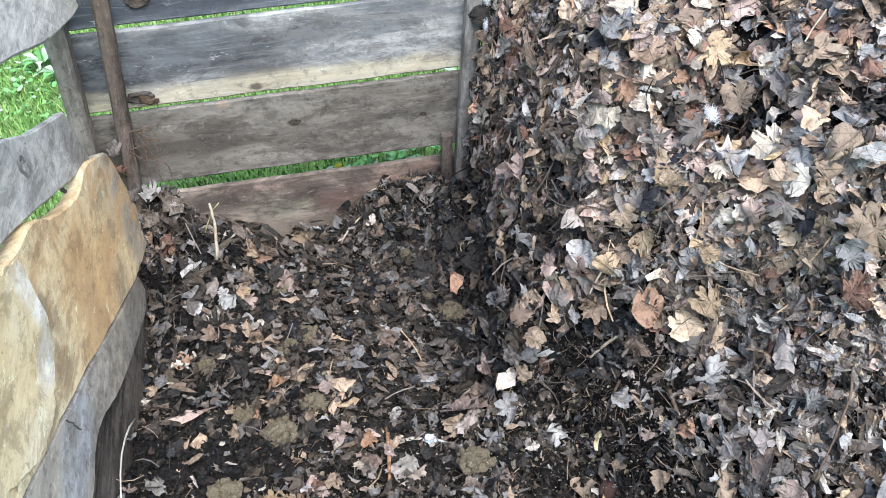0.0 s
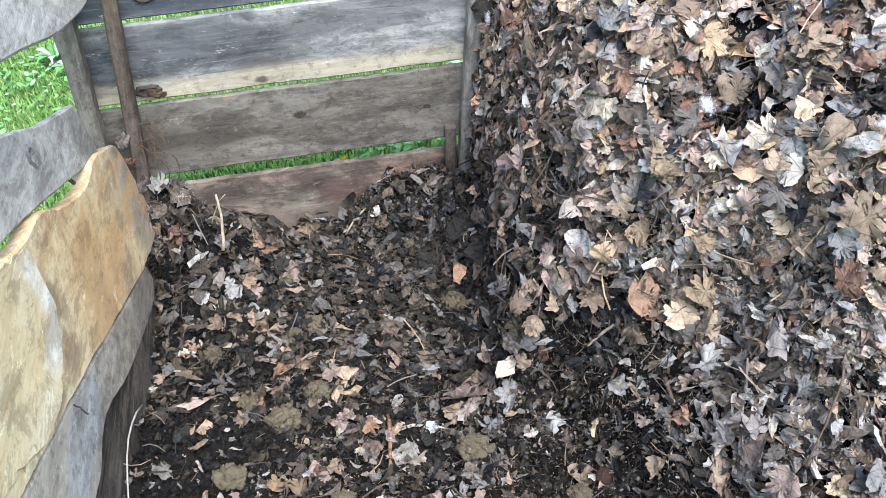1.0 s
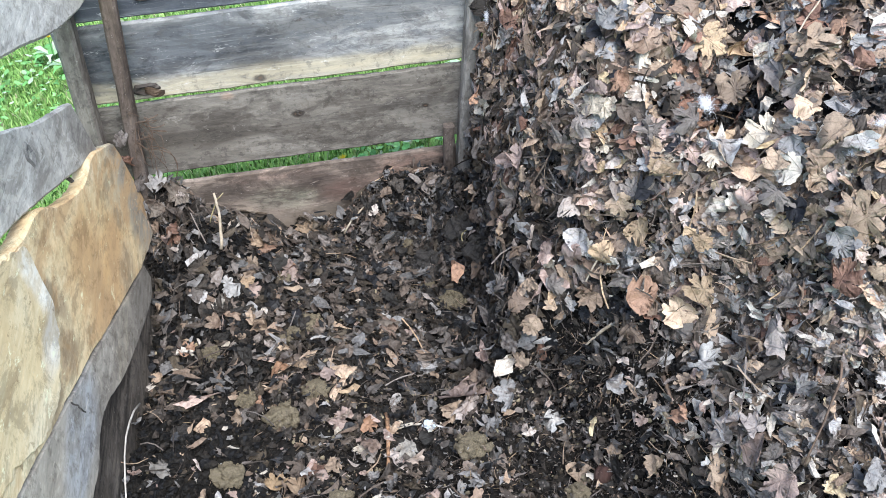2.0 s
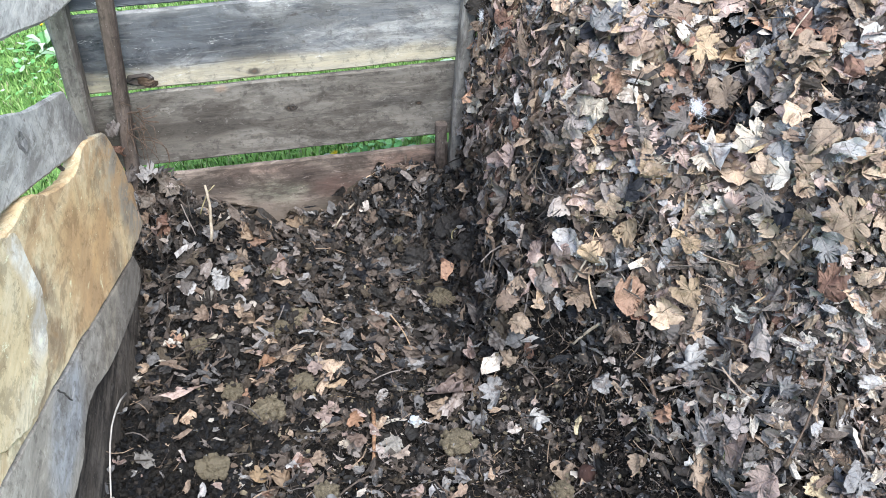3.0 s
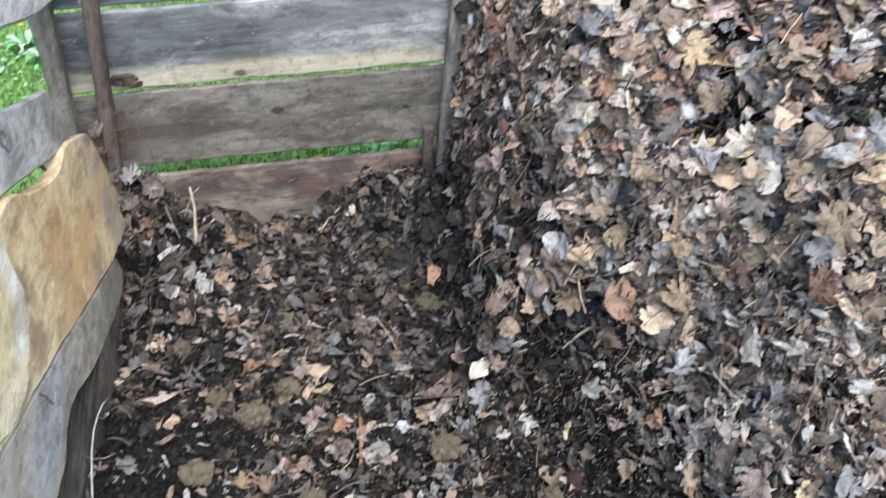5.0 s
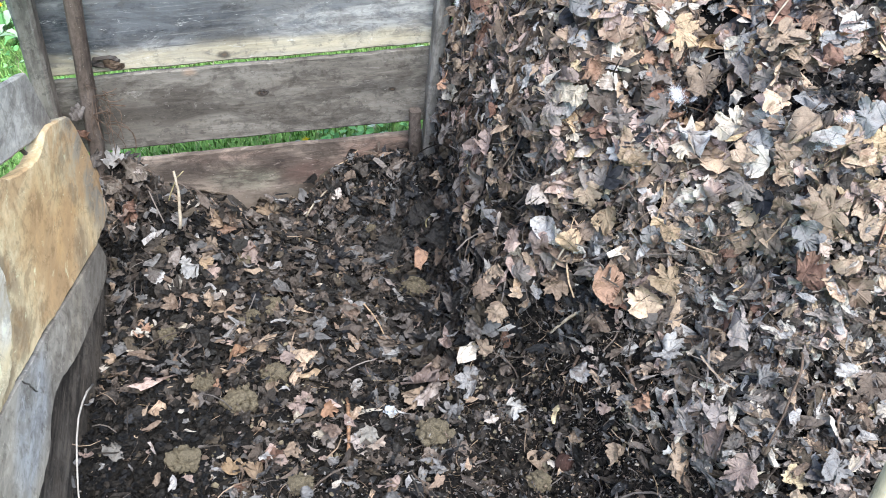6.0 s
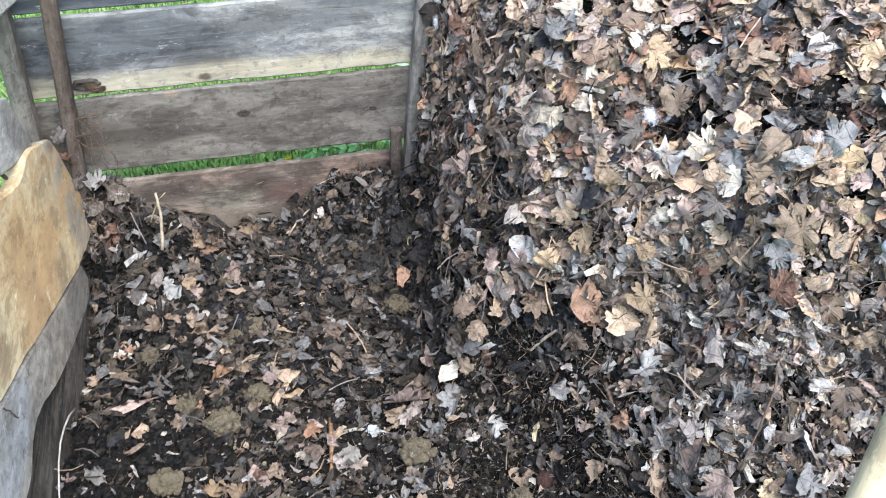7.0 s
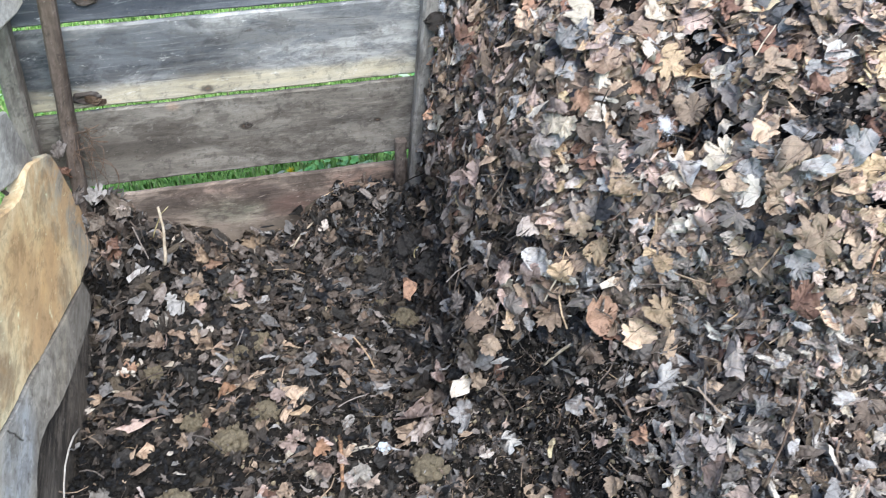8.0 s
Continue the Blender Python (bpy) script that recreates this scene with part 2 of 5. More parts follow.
m_fresh = leaf_surface("dry leaf", FRESH, tone=(0.8, 1.55))
m_shred = leaf_surface("shredded leaf", SHREDS, tone=(0.85, 1.7))
m_face = leaf_surface("matted face leaf", stops_of(("tan", 3.4), ("taupe", 4.5), ("bark", 3), ("pink", 2.4), ("brown", 4.0), ("rust", 1.0), ("grey", 1.4), ("umber", 1.6), ("pale", 0.9), ("soil", 0.4)), tone=(0.74, 1.45))
m_rotten = leaf_surface("rotting leaf", ROTTEN, rough=0.5, gloss=0.3, tone=(0.6, 1.35))
m_floor = leaf_surface("wet leaf crumbs", FLOOR, rough=0.5, gloss=0.25, tone=(0.45, 1.1))
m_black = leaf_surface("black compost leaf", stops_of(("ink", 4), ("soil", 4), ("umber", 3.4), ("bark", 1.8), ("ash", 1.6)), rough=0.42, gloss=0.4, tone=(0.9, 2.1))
# Near-black: dark moist crumbs plus the side wall's shade put into the colour.
m_sodden_shade = leaf_surface("sodden black crumb with shade", stops_of(("ink", 4), ("soil", 5), ("umber", 1.2)), rough=0.55, gloss=0.22, tone=(0.45, 1.1))
m_single = leaf_surface("loose leaf", FRESH, False)
m_single_dark = leaf_surface("loose wet leaf", stops_of(("taupe", 2), ("umber", 3), ("black", 1.5), ("bark", 2), ("pink", 1), ("rust", 0.8), ("brown", 1.6), ("grey", 0.9), ("tan", 1.3), ("gold", 0.5)), False, 0.5, 0.3, (0.5, 1.05))
m_leaf = {key: leaf_surface("leaf " + key, [(0.0, c), (0.5, tuple(v * 0.85 for v in c))], False, tone=(0.65, 1.08)) for key, c in LEAF_COLOURS.items()}
# Darkened copies of the leaf colours: shade on the floor put into colour.
m_shaded = {key: leaf_surface("shaded leaf " + key, [(0.0, tuple(v * 0.85 for v in c)), (0.5, (c[0] * 0.75, c[1] * 0.72, c[2] * 0.66))], False, 0.5, 0.3, (0.65, 1.1)) for key, c in LEAF_COLOURS.items()}
m_stalk = leaf_surface("dry stalk", stops_of(("tan", 1.2), ("taupe", 2), ("gold", 0.5), ("bark", 3), ("umber", 3)), tone=(0.7, 1.2))
m_clod = plain("clod", (0.27, 0.225, 0.15), (0.12, 0.097, 0.068), 40, 0.9, 0.15, 0.8, 0.006)
m_crumb = leaf_surface("compost crumb", stops_of(("soil", 5), ("umber", 5), ("earth", 2.4), ("ink", 2), ("bark", 0.9)), rough=0.75, gloss=0.15, tone=(0.38, 0.78))
m_black_clod = plain("black clod", (0.03, 0.027, 0.025), (0.07, 0.062, 0.056), 40, 0.55, 0.35, 0.8, 0.006)
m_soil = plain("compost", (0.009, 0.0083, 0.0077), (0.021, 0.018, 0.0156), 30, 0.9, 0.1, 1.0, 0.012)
m_white = plain("down", (0.86, 0.86, 0.88), (0.7, 0.7, 0.74), 90, 0.8, 0.2, 0.2, 0.001)
m_shell = plain("shell", (0.62, 0.66, 0.71), (0.45, 0.5, 0.57), 30, 0.35, 0.5, 0.1, 0.001)
m_nut = plain("nut husk", (0.085, 0.042, 0.032), (0.045, 0.025, 0.02), 70, 0.6, 0.3, 0.7, 0.003)
m_pole = wood("smooth pole", (0.72, 0.60, 0.40), (0.62, 0.49, 0.31), (0.74, 0.63, 0.45), 0.5, rough=0.5, marks=0.2, stain=((0.55, 0.43, 0.27), 0.35), grain=0.2)
m_bark = bark("tree bark")
m_blade = leaf_surface("grass blade", [(0.0, (0.26, 0.46, 0.12)), (0.3, (0.33, 0.54, 0.16)), (0.6, (0.20, 0.38, 0.09)), (0.82, (0.40, 0.56, 0.22)), (0.93, (0.52, 0.52, 0.32))], tone=(0.5, 1.2))
m_herb = leaf_surface("herb leaf", [(0.0, (0.12, 0.30, 0.09)), (0.4, (0.18, 0.37, 0.13)), (0.75, (0.30, 0.43, 0.26))])
m_turf = plain("turf", (0.13, 0.25, 0.06), (0.19, 0.33, 0.09), 9, 0.9, 0.15, 0.6, 0.02)
m_yellow = plain("dandelion petals", (0.8, 0.62, 0.03), (0.7, 0.5, 0.02), 90, 0.7, 0.2)


# ---- building blocks ----
def mesh_from(name, verts, tris, material, smooth=False, sheet=None):
    """A mesh of triangles from arrays; sheet: flat coordinates of each corner point, for the leaf pattern."""
    verts, tris = np.asarray(verts, np.float32), np.asarray(tris, np.int32)
    me = bpy.data.meshes.new(name)
    me.vertices.add(len(verts))
    me.vertices.foreach_set("co", verts.ravel())
    me.loops.add(tris.size)
    me.loops.foreach_set("vertex_index", tris.ravel())
    me.polygons.add(len(tris))
    me.polygons.foreach_set("loop_start", np.arange(0, tris.size, 3, dtype=np.int32))
    me.polygons.foreach_set("use_smooth", np.full(len(tris), smooth))
    if sheet is not None:
        me.uv_layers.new(name="UVMap").data.foreach_set("uv", np.asarray(sheet, np.float32)[tris.ravel()].ravel())
    me.update(calc_edges=True)
    me.validate()
    me.materials.append(material)
    return me


def part(name, bm, material, parent, label="", smooth=False):
    """Links a bmesh as one mesh object under a thing or a part."""
    me = bpy.data.meshes.new(name)
    bmesh.ops.recalc_face_normals(bm, faces=bm.faces)
    for f in bm.faces:
        f.smooth = smooth
    bm.to_mesh(me)
    bm.free()
    me.materials.append(material)
    ob = new(name, me)
    ob.parent = parent
    return tagged(ob, label)


def board_mesh(length, height, thick, seed, rough_edge=0.003, wave=0.0, low=None, high=None, taper=0.004):
    """A plank from x = 0 to length and z = 0 to height, front face at y = 0, with rounded, uneven edges.
    low, high: functions of x for the two long edges in place of straight ones."""
    nx, section = max(12, int(length / 0.01)), 5
    bm, rows = bmesh.new(), []
    for i in range(nx + 1):
        x = length * i / nx
        jag = noise.noise(Vector((x * 9, seed * 7.1, 0)))
        jag2 = noise.noise(Vector((x * 9, seed * 7.1, 5)))
        z0 = (low(x) if low else 0.0) + rough_edge * (jag + 0.5 * noise.noise(Vector((x * 45, seed, 1))) + 0.3 * noise.noise(Vector((x * 130, seed, 1))))
        z1 = (high(x) if high else height) + rough_edge * (jag2 + 0.5 * noise.noise(Vector((x * 45, seed, 2))) + 0.3 * noise.noise(Vector((x * 130, seed, 2))))
        bow = wave * noise.noise(Vector((x * 1.7, seed * 3.3, 9)))
        b = min(0.005, thick * 0.3)
        ring = []
        for k in range(section + 1):
            z = z0 + b + (z1 - z0 - 2 * b) * k / section
            ring.append((x, bow + 0.0015 * noise.noise(Vector((x * 14, z * 30, seed))), z))
        ring.append((x, bow + b, z1))
        ring.append((x, bow + thick - b, z1))
        ring.append((x, bow + thick, z1 - b))
        ring.append((x, bow + thick, z0 + b))
        ring.append((x, bow + thick - b, z0))
        ring.append((x, bow + b, z0))
        rows.append([bm.verts.new(c) for c in ring])
    n = len(rows[0])
    for a, c in zip(rows, rows[1:]):
        for k in range(n):
            bm.faces.new((a[k], a[(k + 1) % n], c[(k + 1) % n], c[k]))
    bm.faces.new(rows[0])
    bm.faces.new(rows[-1][::-1])
    return bm


def post_mesh(a, b, wide, deep, seed, turn=0.0):
    """A squared, weathered post from a to b, with worn corners."""
    a, b = Vector(a), Vector(b)
    up = (b - a).normalized()
    side = up.cross(Vector((0, 1, 0))).normalized() * -1
    side = Matrix.Rotation(turn, 3, up) @ side
    front = side.cross(up)
    bm, rows, n = bmesh.new(), [], 26
    for i in range(n + 1):
        p = a.lerp(b, i / n)
        w = wide * (1 + 0.07 * noise.noise(Vector((i * 0.35, seed, 0)))) / 2
        d = deep / 2
        ring = []
        for u, v in ((-1, -0.7), (-0.7, -1), (0.7, -1), (1, -0.7), (1, 0.7), (0.7, 1), (-0.7, 1), (-1, 0.7)):
            j = 0.0025 * noise.noise(Vector((i * 0.8, u * 3 + seed, v * 3)))
            ring.append(bm.verts.new(p + side * (u * w + j) + front * (v * d + j)))
        rows.append(ring)
    for r, s in zip(rows, rows[1:]):
        for k in range(8):
            bm.faces.new((r[k], r[(k + 1) % 8], s[(k + 1) % 8], s[k]))
    bm.faces.new(rows[0][::-1])
    bm.faces.new(rows[-1])
    return bm


def tube_mesh(points, radii, sides=6, seed=0.0, rough=0.0):
    """A bent round stick along the points."""
    bm, rows = bmesh.new(), []
    pts = [Vector(p) for p in points]
    for i, p in enumerate(pts):
        way = (pts[min(i + 1, len(pts) - 1)] - pts[max(i - 1, 0)]).normalized()
        u = way.orthogonal().normalized()
        v = way.cross(u)
        ring = []
        for k in range(sides):
            a = 2 * math.pi * k / sides
            r = radii[i] * (1 + rough * noise.noise(Vector((i * 0.7, k * 1.3, seed))))
            ring.append(bm.verts.new(p + (u * math.cos(a) + v * math.sin(a)) * r))
        rows.append(ring)
    for a, b in zip(rows, rows[1:]):
        for k in range(sides):
            bm.faces.new((a[k], a[(k + 1) % sides], b[(k + 1) % sides], b[k]))
    bm.faces.new(rows[0][::-1])
    bm.faces.new(rows[-1])
    return bm


def bend(a, b, sag, steps=9, seed=0.0):
    """Points from a to b along an easy arc."""
    a, b = Vector(a), Vector(b)
    out = []
    for i in range(steps):
        f = i / (steps - 1)
        p = a.lerp(b, f) + Vector(sag) * (4 * f * (1 - f))
        w = 0.004 * math.sin(math.pi * f)
        out.append(p + Vector((noise.noise((f * 4, seed, 0)), noise.noise((f * 4, seed, 3)), noise.noise((f * 4, seed, 6)))) * w)
    return out


# ---- the heap's shape ----
BUMPS = ((0.20, -0.693, 1.702, 0.110), (0.23, 0.034, 1.126, 0.055), (0.165, -0.045, 1.828, 0.09), (-0.157, 0.385, 0.868, 0.063),
         (-0.25, 0.625, 0.646, 0.103), (0.209, 0.142, 1.386, 0.165), (-0.23, -0.054, 1.392, 0.131),
         (0.17, -0.84, 1.84, 0.06), (0.06, -0.80, 1.84, 0.035), (0.045, -0.80, 1.0, 0.11), (-0.11, 0.425, 1.185, 0.048), (-0.055, 0.268, 0.87, 0.035), (-0.05, 0.14, 1.25, 0.03), (-0.06, 0.405, 1.235, 0.05), (-0.07, 0.285, 0.905, 0.03), (-0.06, 0.36, 0.885, 0.028), (-0.05, 0.49, 1.235, 0.05), (-0.04, 0.10, 1.22, 0.04),
         (0.10, 0.02, 1.335, 0.055), (0.09, -0.006, 1.565, 0.06), (-0.05, 0.095, 1.60, 0.05), (0.05, -0.262, 1.295, 0.07), (-0.04, -0.626, 1.64, 0.05), (0.11, -0.22, 1.84, 0.07),
         (-0.06, -0.215, 1.345, 0.04), (-0.06, -0.354, 1.69, 0.045), (-0.05, -0.12, 1.70, 0.05))


def heap_height(x, y):
    """The dug compost: a low floor, and a steep face that climbs to the leaf pile at larger x."""
    x, y = np.asarray(x, float), np.asarray(y, float)
    toe = 0.038 - 0.117 * (y - 1.2) + 0.217 * (y - 1.2) ** 2
    rise = 0.61 + 0.268 / (1 + np.exp(-np.clip((y - 0.755) / 0.108, -30, 30)))
    width = np.maximum(0.277 - 0.338 * (y - 1.2), 0.05)
    z = 0.074 + 0.109 * (1.3 - y) - 0.038 * np.maximum(-x - 0.3, 0)
    z = z + rise * (1 - np.exp(-(np.maximum(x - toe, 0) / width) ** 0.957))
    for a, cx, cy, s in BUMPS:
        z = z + a * np.exp(-((x - cx) ** 2 + (y - cy) ** 2) / (2 * s * s))
    z = 0.5 * (z + 0.015 + np.sqrt((z - 0.015) ** 2 + 0.0004))
    fade = np.clip((y - 0.02) / 0.45, 0, 1) * np.clip((1.64 - x) / 0.26, 0, 1)
    fade = fade * fade * (3 - 2 * fade)
    return -0.04 + (z + 0.04) * fade


def rough_height(x, y):
    v = Vector((x, y, 0))
    z = float(heap_height(x, y))
    tall = min(1.0, max(0.0, (z - 0.2) / 0.2))
    lumps = 0.034 * noise.noise(v * 7.5) + 0.022 * (0.35 - abs(noise.noise(v * 13 + Vector((4, 4, 0))))) * 2
    low = 0.030 * noise.noise(v * 8) + 0.026 * noise.noise(v * 17) + 0.040 * (0.28 - abs(noise.noise(v * 21)))
    return z + (lumps - 0.028) * tall + low * (1 - tall) + 0.012 * noise.noise(v * 40) + 0.006 * noise.noise(v * 95)


def heap_normal(x, y, e=0.02):
    dx = float(heap_height(x + e, y) - heap_height(x - e, y)) / (2 * e)
    dy = float(heap_height(x, y + e) - heap_height(x, y - e)) / (2 * e)
    return Vector((-dx, -dy, 1)).normalized()


# ---- ground ----
ground_bm = bmesh.new()
bmesh.ops.create_grid(ground_bm, x_segments=60, y_segments=60, size=1.0)
for v in ground_bm.verts:
    r = v.co.length
    v.co *= 2.5 + 900 * max(0.0, r - 0.35) ** 4
    d = v.co.length
    v.co.z = -0.045 + 0.03 * noise.noise(v.co * 0.9) * min(1, max(0, d - 2) / 3)
ground = part("ground", ground_bm, m_turf, None, "green spring turf round the compost bin", True)
tagged(ground, category="ground", kind="structure")


def grass_field(name, count, area, avoid, seed, tall=(0.014, 0.042)):
    """Blades of grass over a stretch of ground."""
    rng = np.random.default_rng(seed)
    x = rng.uniform(area[0], area[1], count)
    y = rng.uniform(area[2], area[3], count)
    keep = ~((x > avoid[0]) & (x < avoid[1]) & (y > avoid[2]) & (y < avoid[3]))
    x, y = x[keep], y[keep]
    n = len(x)
    h = rng.uniform(*tall, n)
    a, lean = rng.uniform(0, 6.283, n), rng.uniform(0.1, 0.9, n) * h
    w = rng.uniform(0.0016, 0.004, n)
    verts = np.zeros((n, 5, 3))
    for k, (f, s) in enumerate(((0, 1), (0, -1), (0.55, 0.8), (0.55, -0.8), (1, 0))):
        verts[:, k, 0] = x + np.cos(a) * lean * f * f - np.sin(a) * w * s
        verts[:, k, 1] = y + np.sin(a) * lean * f * f + np.cos(a) * w * s
        verts[:, k, 2] = -0.045 + h * f
    base = (np.arange(n) * 5)[:, None, None]
    tris = base + np.array([[0, 1, 2], [1, 3, 2], [2, 3, 4]])[None]
    ob = new(name, mesh_from(name, verts.reshape(-1, 3), tris.reshape(-1, 3), m_blade))
    return tagged(ob, "bright green spring grass growing behind the boards", "grass", kind="stuff")


grass_field("grass", 64000, (-2.6, 0.4, 1.5, 4.2), (-0.97, 2, 0, 1.97), 4)
grass_field("grass", 16000, (-2.2, 1.6, 4.2, 6.6), (9, 10, 0, 0), 7, (0.03, 0.07))
grass_field("grass", 9000, (-0.2, 2.6, 1.98, 4.5), (-9, -8, 0, 0), 5)
grass_field("grass", 9000, (-2.8, 3.0, -1.6, 2.0), (-1.0, 1.68, -0.05, 2.1), 6)

# ---- the bin ----
bin_ob = tagged(new("compost_bin"), "weathered wooden compost bin of horizontal boards, leaning posts, grey and mossy", "compost bin")
bin_ob.location = (-0.4, 1.9, 0)

BACK = 1.9


def back_plank(z, height, x0, x1, material, seed, thick=0.016, label="", proud=0.0, rise=0.0):
    bm = board_mesh(x1 - x0, height, thick, seed, 0.0025, 0.003)
    ob = part("plank", bm, material, bin_ob, label)
    ob.matrix_parent_inverse = bin_ob.matrix_basis.inverted()
    ob.matrix_basis = pose(x0, BACK - proud, z, 0, -rise, 0)
    return ob


bin_ob.matrix_basis = pose(-0.4, 1.9, 0)
w_top = wood("silvery board", (0.54, 0.52, 0.49), (0.24, 0.225, 0.205), (0.50, 0.49, 0.47), 0.6, knots=((0.36, 0.06, 0.009),), grain=0.34, seed=1, flecks=0.55, stain=((0.25, 0.24, 0.22), 0.5))
w_dark = wood("blackened board", (0.50, 0.51, 0.53), (0.20, 0.21, 0.225), (0.60, 0.61, 0.63), 0.5,
              ((-0.02, 0.07, (0.07, 0.076, 0.092), 0.7),), ((0.238, 0.057, 0.022), (0.863, 0.107, 0.012)), grain=0.34, seed=2, flecks=0.6, stain=((0.12, 0.13, 0.15), 0.7),
              blotches=((0.34, 0.07, 0.42, 0.06, (0.035, 0.04, 0.052), 0.95), (0.30, 0.03, 0.5, 0.04, (0.03, 0.034, 0.045), 0.9), (0.85, 0.05, 0.25, 0.04, (0.56, 0.58, 0.61), 0.75)))
w_two = wood("grey board with a pale lower edge", (0.46, 0.445, 0.42), (0.26, 0.25, 0.235), (0.50, 0.49, 0.475), 0.55,
             ((-0.05, 0.045, (0.58, 0.50, 0.35), 0.75),), ((0.185, 0.03, 0.018), (0.47, 0.02, 0.012)), grain=0.34, seed=3, flecks=0.6, stain=((0.15, 0.155, 0.165), 0.7),
             blotches=((0.26, 0.14, 0.46, 0.10, (0.055, 0.06, 0.07), 0.92), (0.08, 0.08, 0.16, 0.12, (0.05, 0.055, 0.062), 0.85), (0.70, 0.17, 0.30, 0.05, (0.15, 0.145, 0.14), 0.7), (0.47, 0.04, 0.11, 0.04, (0.09, 0.09, 0.095), 0.85), (0.29, 0.03, 0.12, 0.035, (0.50, 0.48, 0.43), 0.7), (0.85, 0.03, 0.3, 0.03, (0.60, 0.51, 0.34), 0.6)))
w_three = wood("brown grey board", (0.255, 0.225, 0.19), (0.12, 0.104, 0.088), (0.29, 0.265, 0.23), 0.55,
               (), ((0.552, 0.132, 0.012), (0.90, 0.108, 0.007)), grain=0.34, seed=4, stain=((0.11, 0.095, 0.08), 0.6),
               blotches=((0.22, 0.10, 0.26, 0.12, (0.115, 0.10, 0.085), 0.6), (0.32, 0.10, 0.22, 0.028, (0.075, 0.065, 0.055), 0.75), (0.86, 0.12, 0.13, 0.022, (0.10, 0.09, 0.08), 0.6), (0.38, 0.21, 0.03, 0.016, (0.50, 0.36, 0.26), 0.8)))
w_four = wood("reddish board", (0.36, 0.275, 0.222), (0.18, 0.135, 0.108), (0.31, 0.26, 0.218), 0.5,
              ((-0.1, 0.12, (0.19, 0.155, 0.12), 0.6),), (), grain=0.34, seed=5, flecks=0.6, stain=((0.095, 0.076, 0.063), 0.75),
              blotches=((0.60, 0.17, 0.10, 0.06, (0.11, 0.082, 0.066), 0.85), (0.50, 0.15, 0.07, 0.05, (0.40, 0.36, 0.27), 0.7), (0.75, 0.12, 0.09, 0.05, (0.42, 0.31, 0.25), 0.6), (0.32, 0.12, 0.10, 0.05, (0.36, 0.30, 0.24), 0.6), (0.45, 0.16, 0.12, 0.05, (0.20, 0.20, 0.15), 0.6), (0.66, 0.14, 0.10, 0.07, (0.14, 0.085, 0.07), 0.7), (0.30, 0.20, 0.12, 0.05, (0.09, 0.075, 0.065), 0.75), (0.56, 0.21, 0.08, 0.035, (0.08, 0.06, 0.052), 0.7), (0.86, 0.22, 0.14, 0.035, (0.33, 0.21, 0.165), 0.7), (0.42, 0.24, 0.14, 0.02, (0.34, 0.235, 0.19), 0.6)))
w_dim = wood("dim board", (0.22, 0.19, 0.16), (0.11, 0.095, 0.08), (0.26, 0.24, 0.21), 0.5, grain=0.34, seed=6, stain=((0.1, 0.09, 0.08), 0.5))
w_post = wood("post wood", (0.36, 0.33, 0.295), (0.17, 0.15, 0.13), (0.40, 0.38, 0.35), 0.5, grain=0.34, seed=7, stain=((0.14, 0.125, 0.11), 0.6))
w_stake = wood("stake wood", (0.17, 0.128, 0.104), (0.075, 0.057, 0.047), (0.24, 0.20, 0.175), 0.4, grain=0.34, seed=8, stain=((0.07, 0.055, 0.045), 0.6))
w_corner = wood("corner post wood", (0.25, 0.215, 0.185), (0.12, 0.10, 0.085), (0.30, 0.27, 0.24), 0.5, grain=0.34, seed=14, stain=((0.12, 0.10, 0.085), 0.6))
w_slab = wood("yellow slab", (0.72, 0.565, 0.335), (0.61, 0.44, 0.23), (0.76, 0.65, 0.46), 0.6, seed=9, marks=0.3, stain=((0.52, 0.34, 0.175), 0.8), grain=0.15, flecks=0.75,
              blotches=((0.0, 0.30, 0.24, 0.36, (0.30, 0.275, 0.235), 0.92), (0.12, 0.22, 0.16, 0.10, (0.26, 0.235, 0.20), 0.8), (0.48, 0.40, 0.24, 0.15, (0.55, 0.33, 0.14), 0.8), (0.62, 0.36, 0.10, 0.10, (0.40, 0.25, 0.13), 0.6), (0.22, 0.42, 0.10, 0.10, (0.50, 0.42, 0.28), 0.7),
                        (0.36, 0.47, 0.12, 0.06, (0.68, 0.55, 0.32), 0.6), (0.40, 0.30, 0.12, 0.05, (0.42, 0.33, 0.22), 0.7), (1.0, 0.60, 0.30, 0.2, (0.76, 0.68, 0.46), 0.7),
                        (0.765, 0.55, 0.03, 0.06, (0.33, 0.24, 0.15), 0.8), (0.84, 0.49, 0.06, 0.04, (0.36, 0.25, 0.15), 0.8), (0.98, 0.50, 0.12, 0.025, (0.42, 0.30, 0.18), 0.7), (0.55, 0.47, 0.12, 0.06, (0.52, 0.34, 0.17), 0.7)))
w_worn = wood("worn yellow layer", (0.75, 0.62, 0.38), (0.62, 0.47, 0.265), (0.78, 0.70, 0.52), 0.6, seed=12, marks=0.25, stain=((0.56, 0.42, 0.23), 0.65), grain=0.15, flecks=0.8,
              blotches=((0.78, 0.62, 0.05, 0.10, (0.86, 0.83, 0.76), 0.8), (0.86, 0.54, 0.10, 0.03, (0.84, 0.80, 0.72), 0.8), (1.1, 0.66, 0.10, 0.06, (0.55, 0.46, 0.28), 0.6)))
# Brown board; part of the recess's shade is put into its colour.
w_recess = wood("shaded brown board", (0.15, 0.125, 0.10), (0.055, 0.046, 0.038), (0.18, 0.155, 0.13), 0.4, seed=13, stain=((0.03, 0.026, 0.022), 0.6))
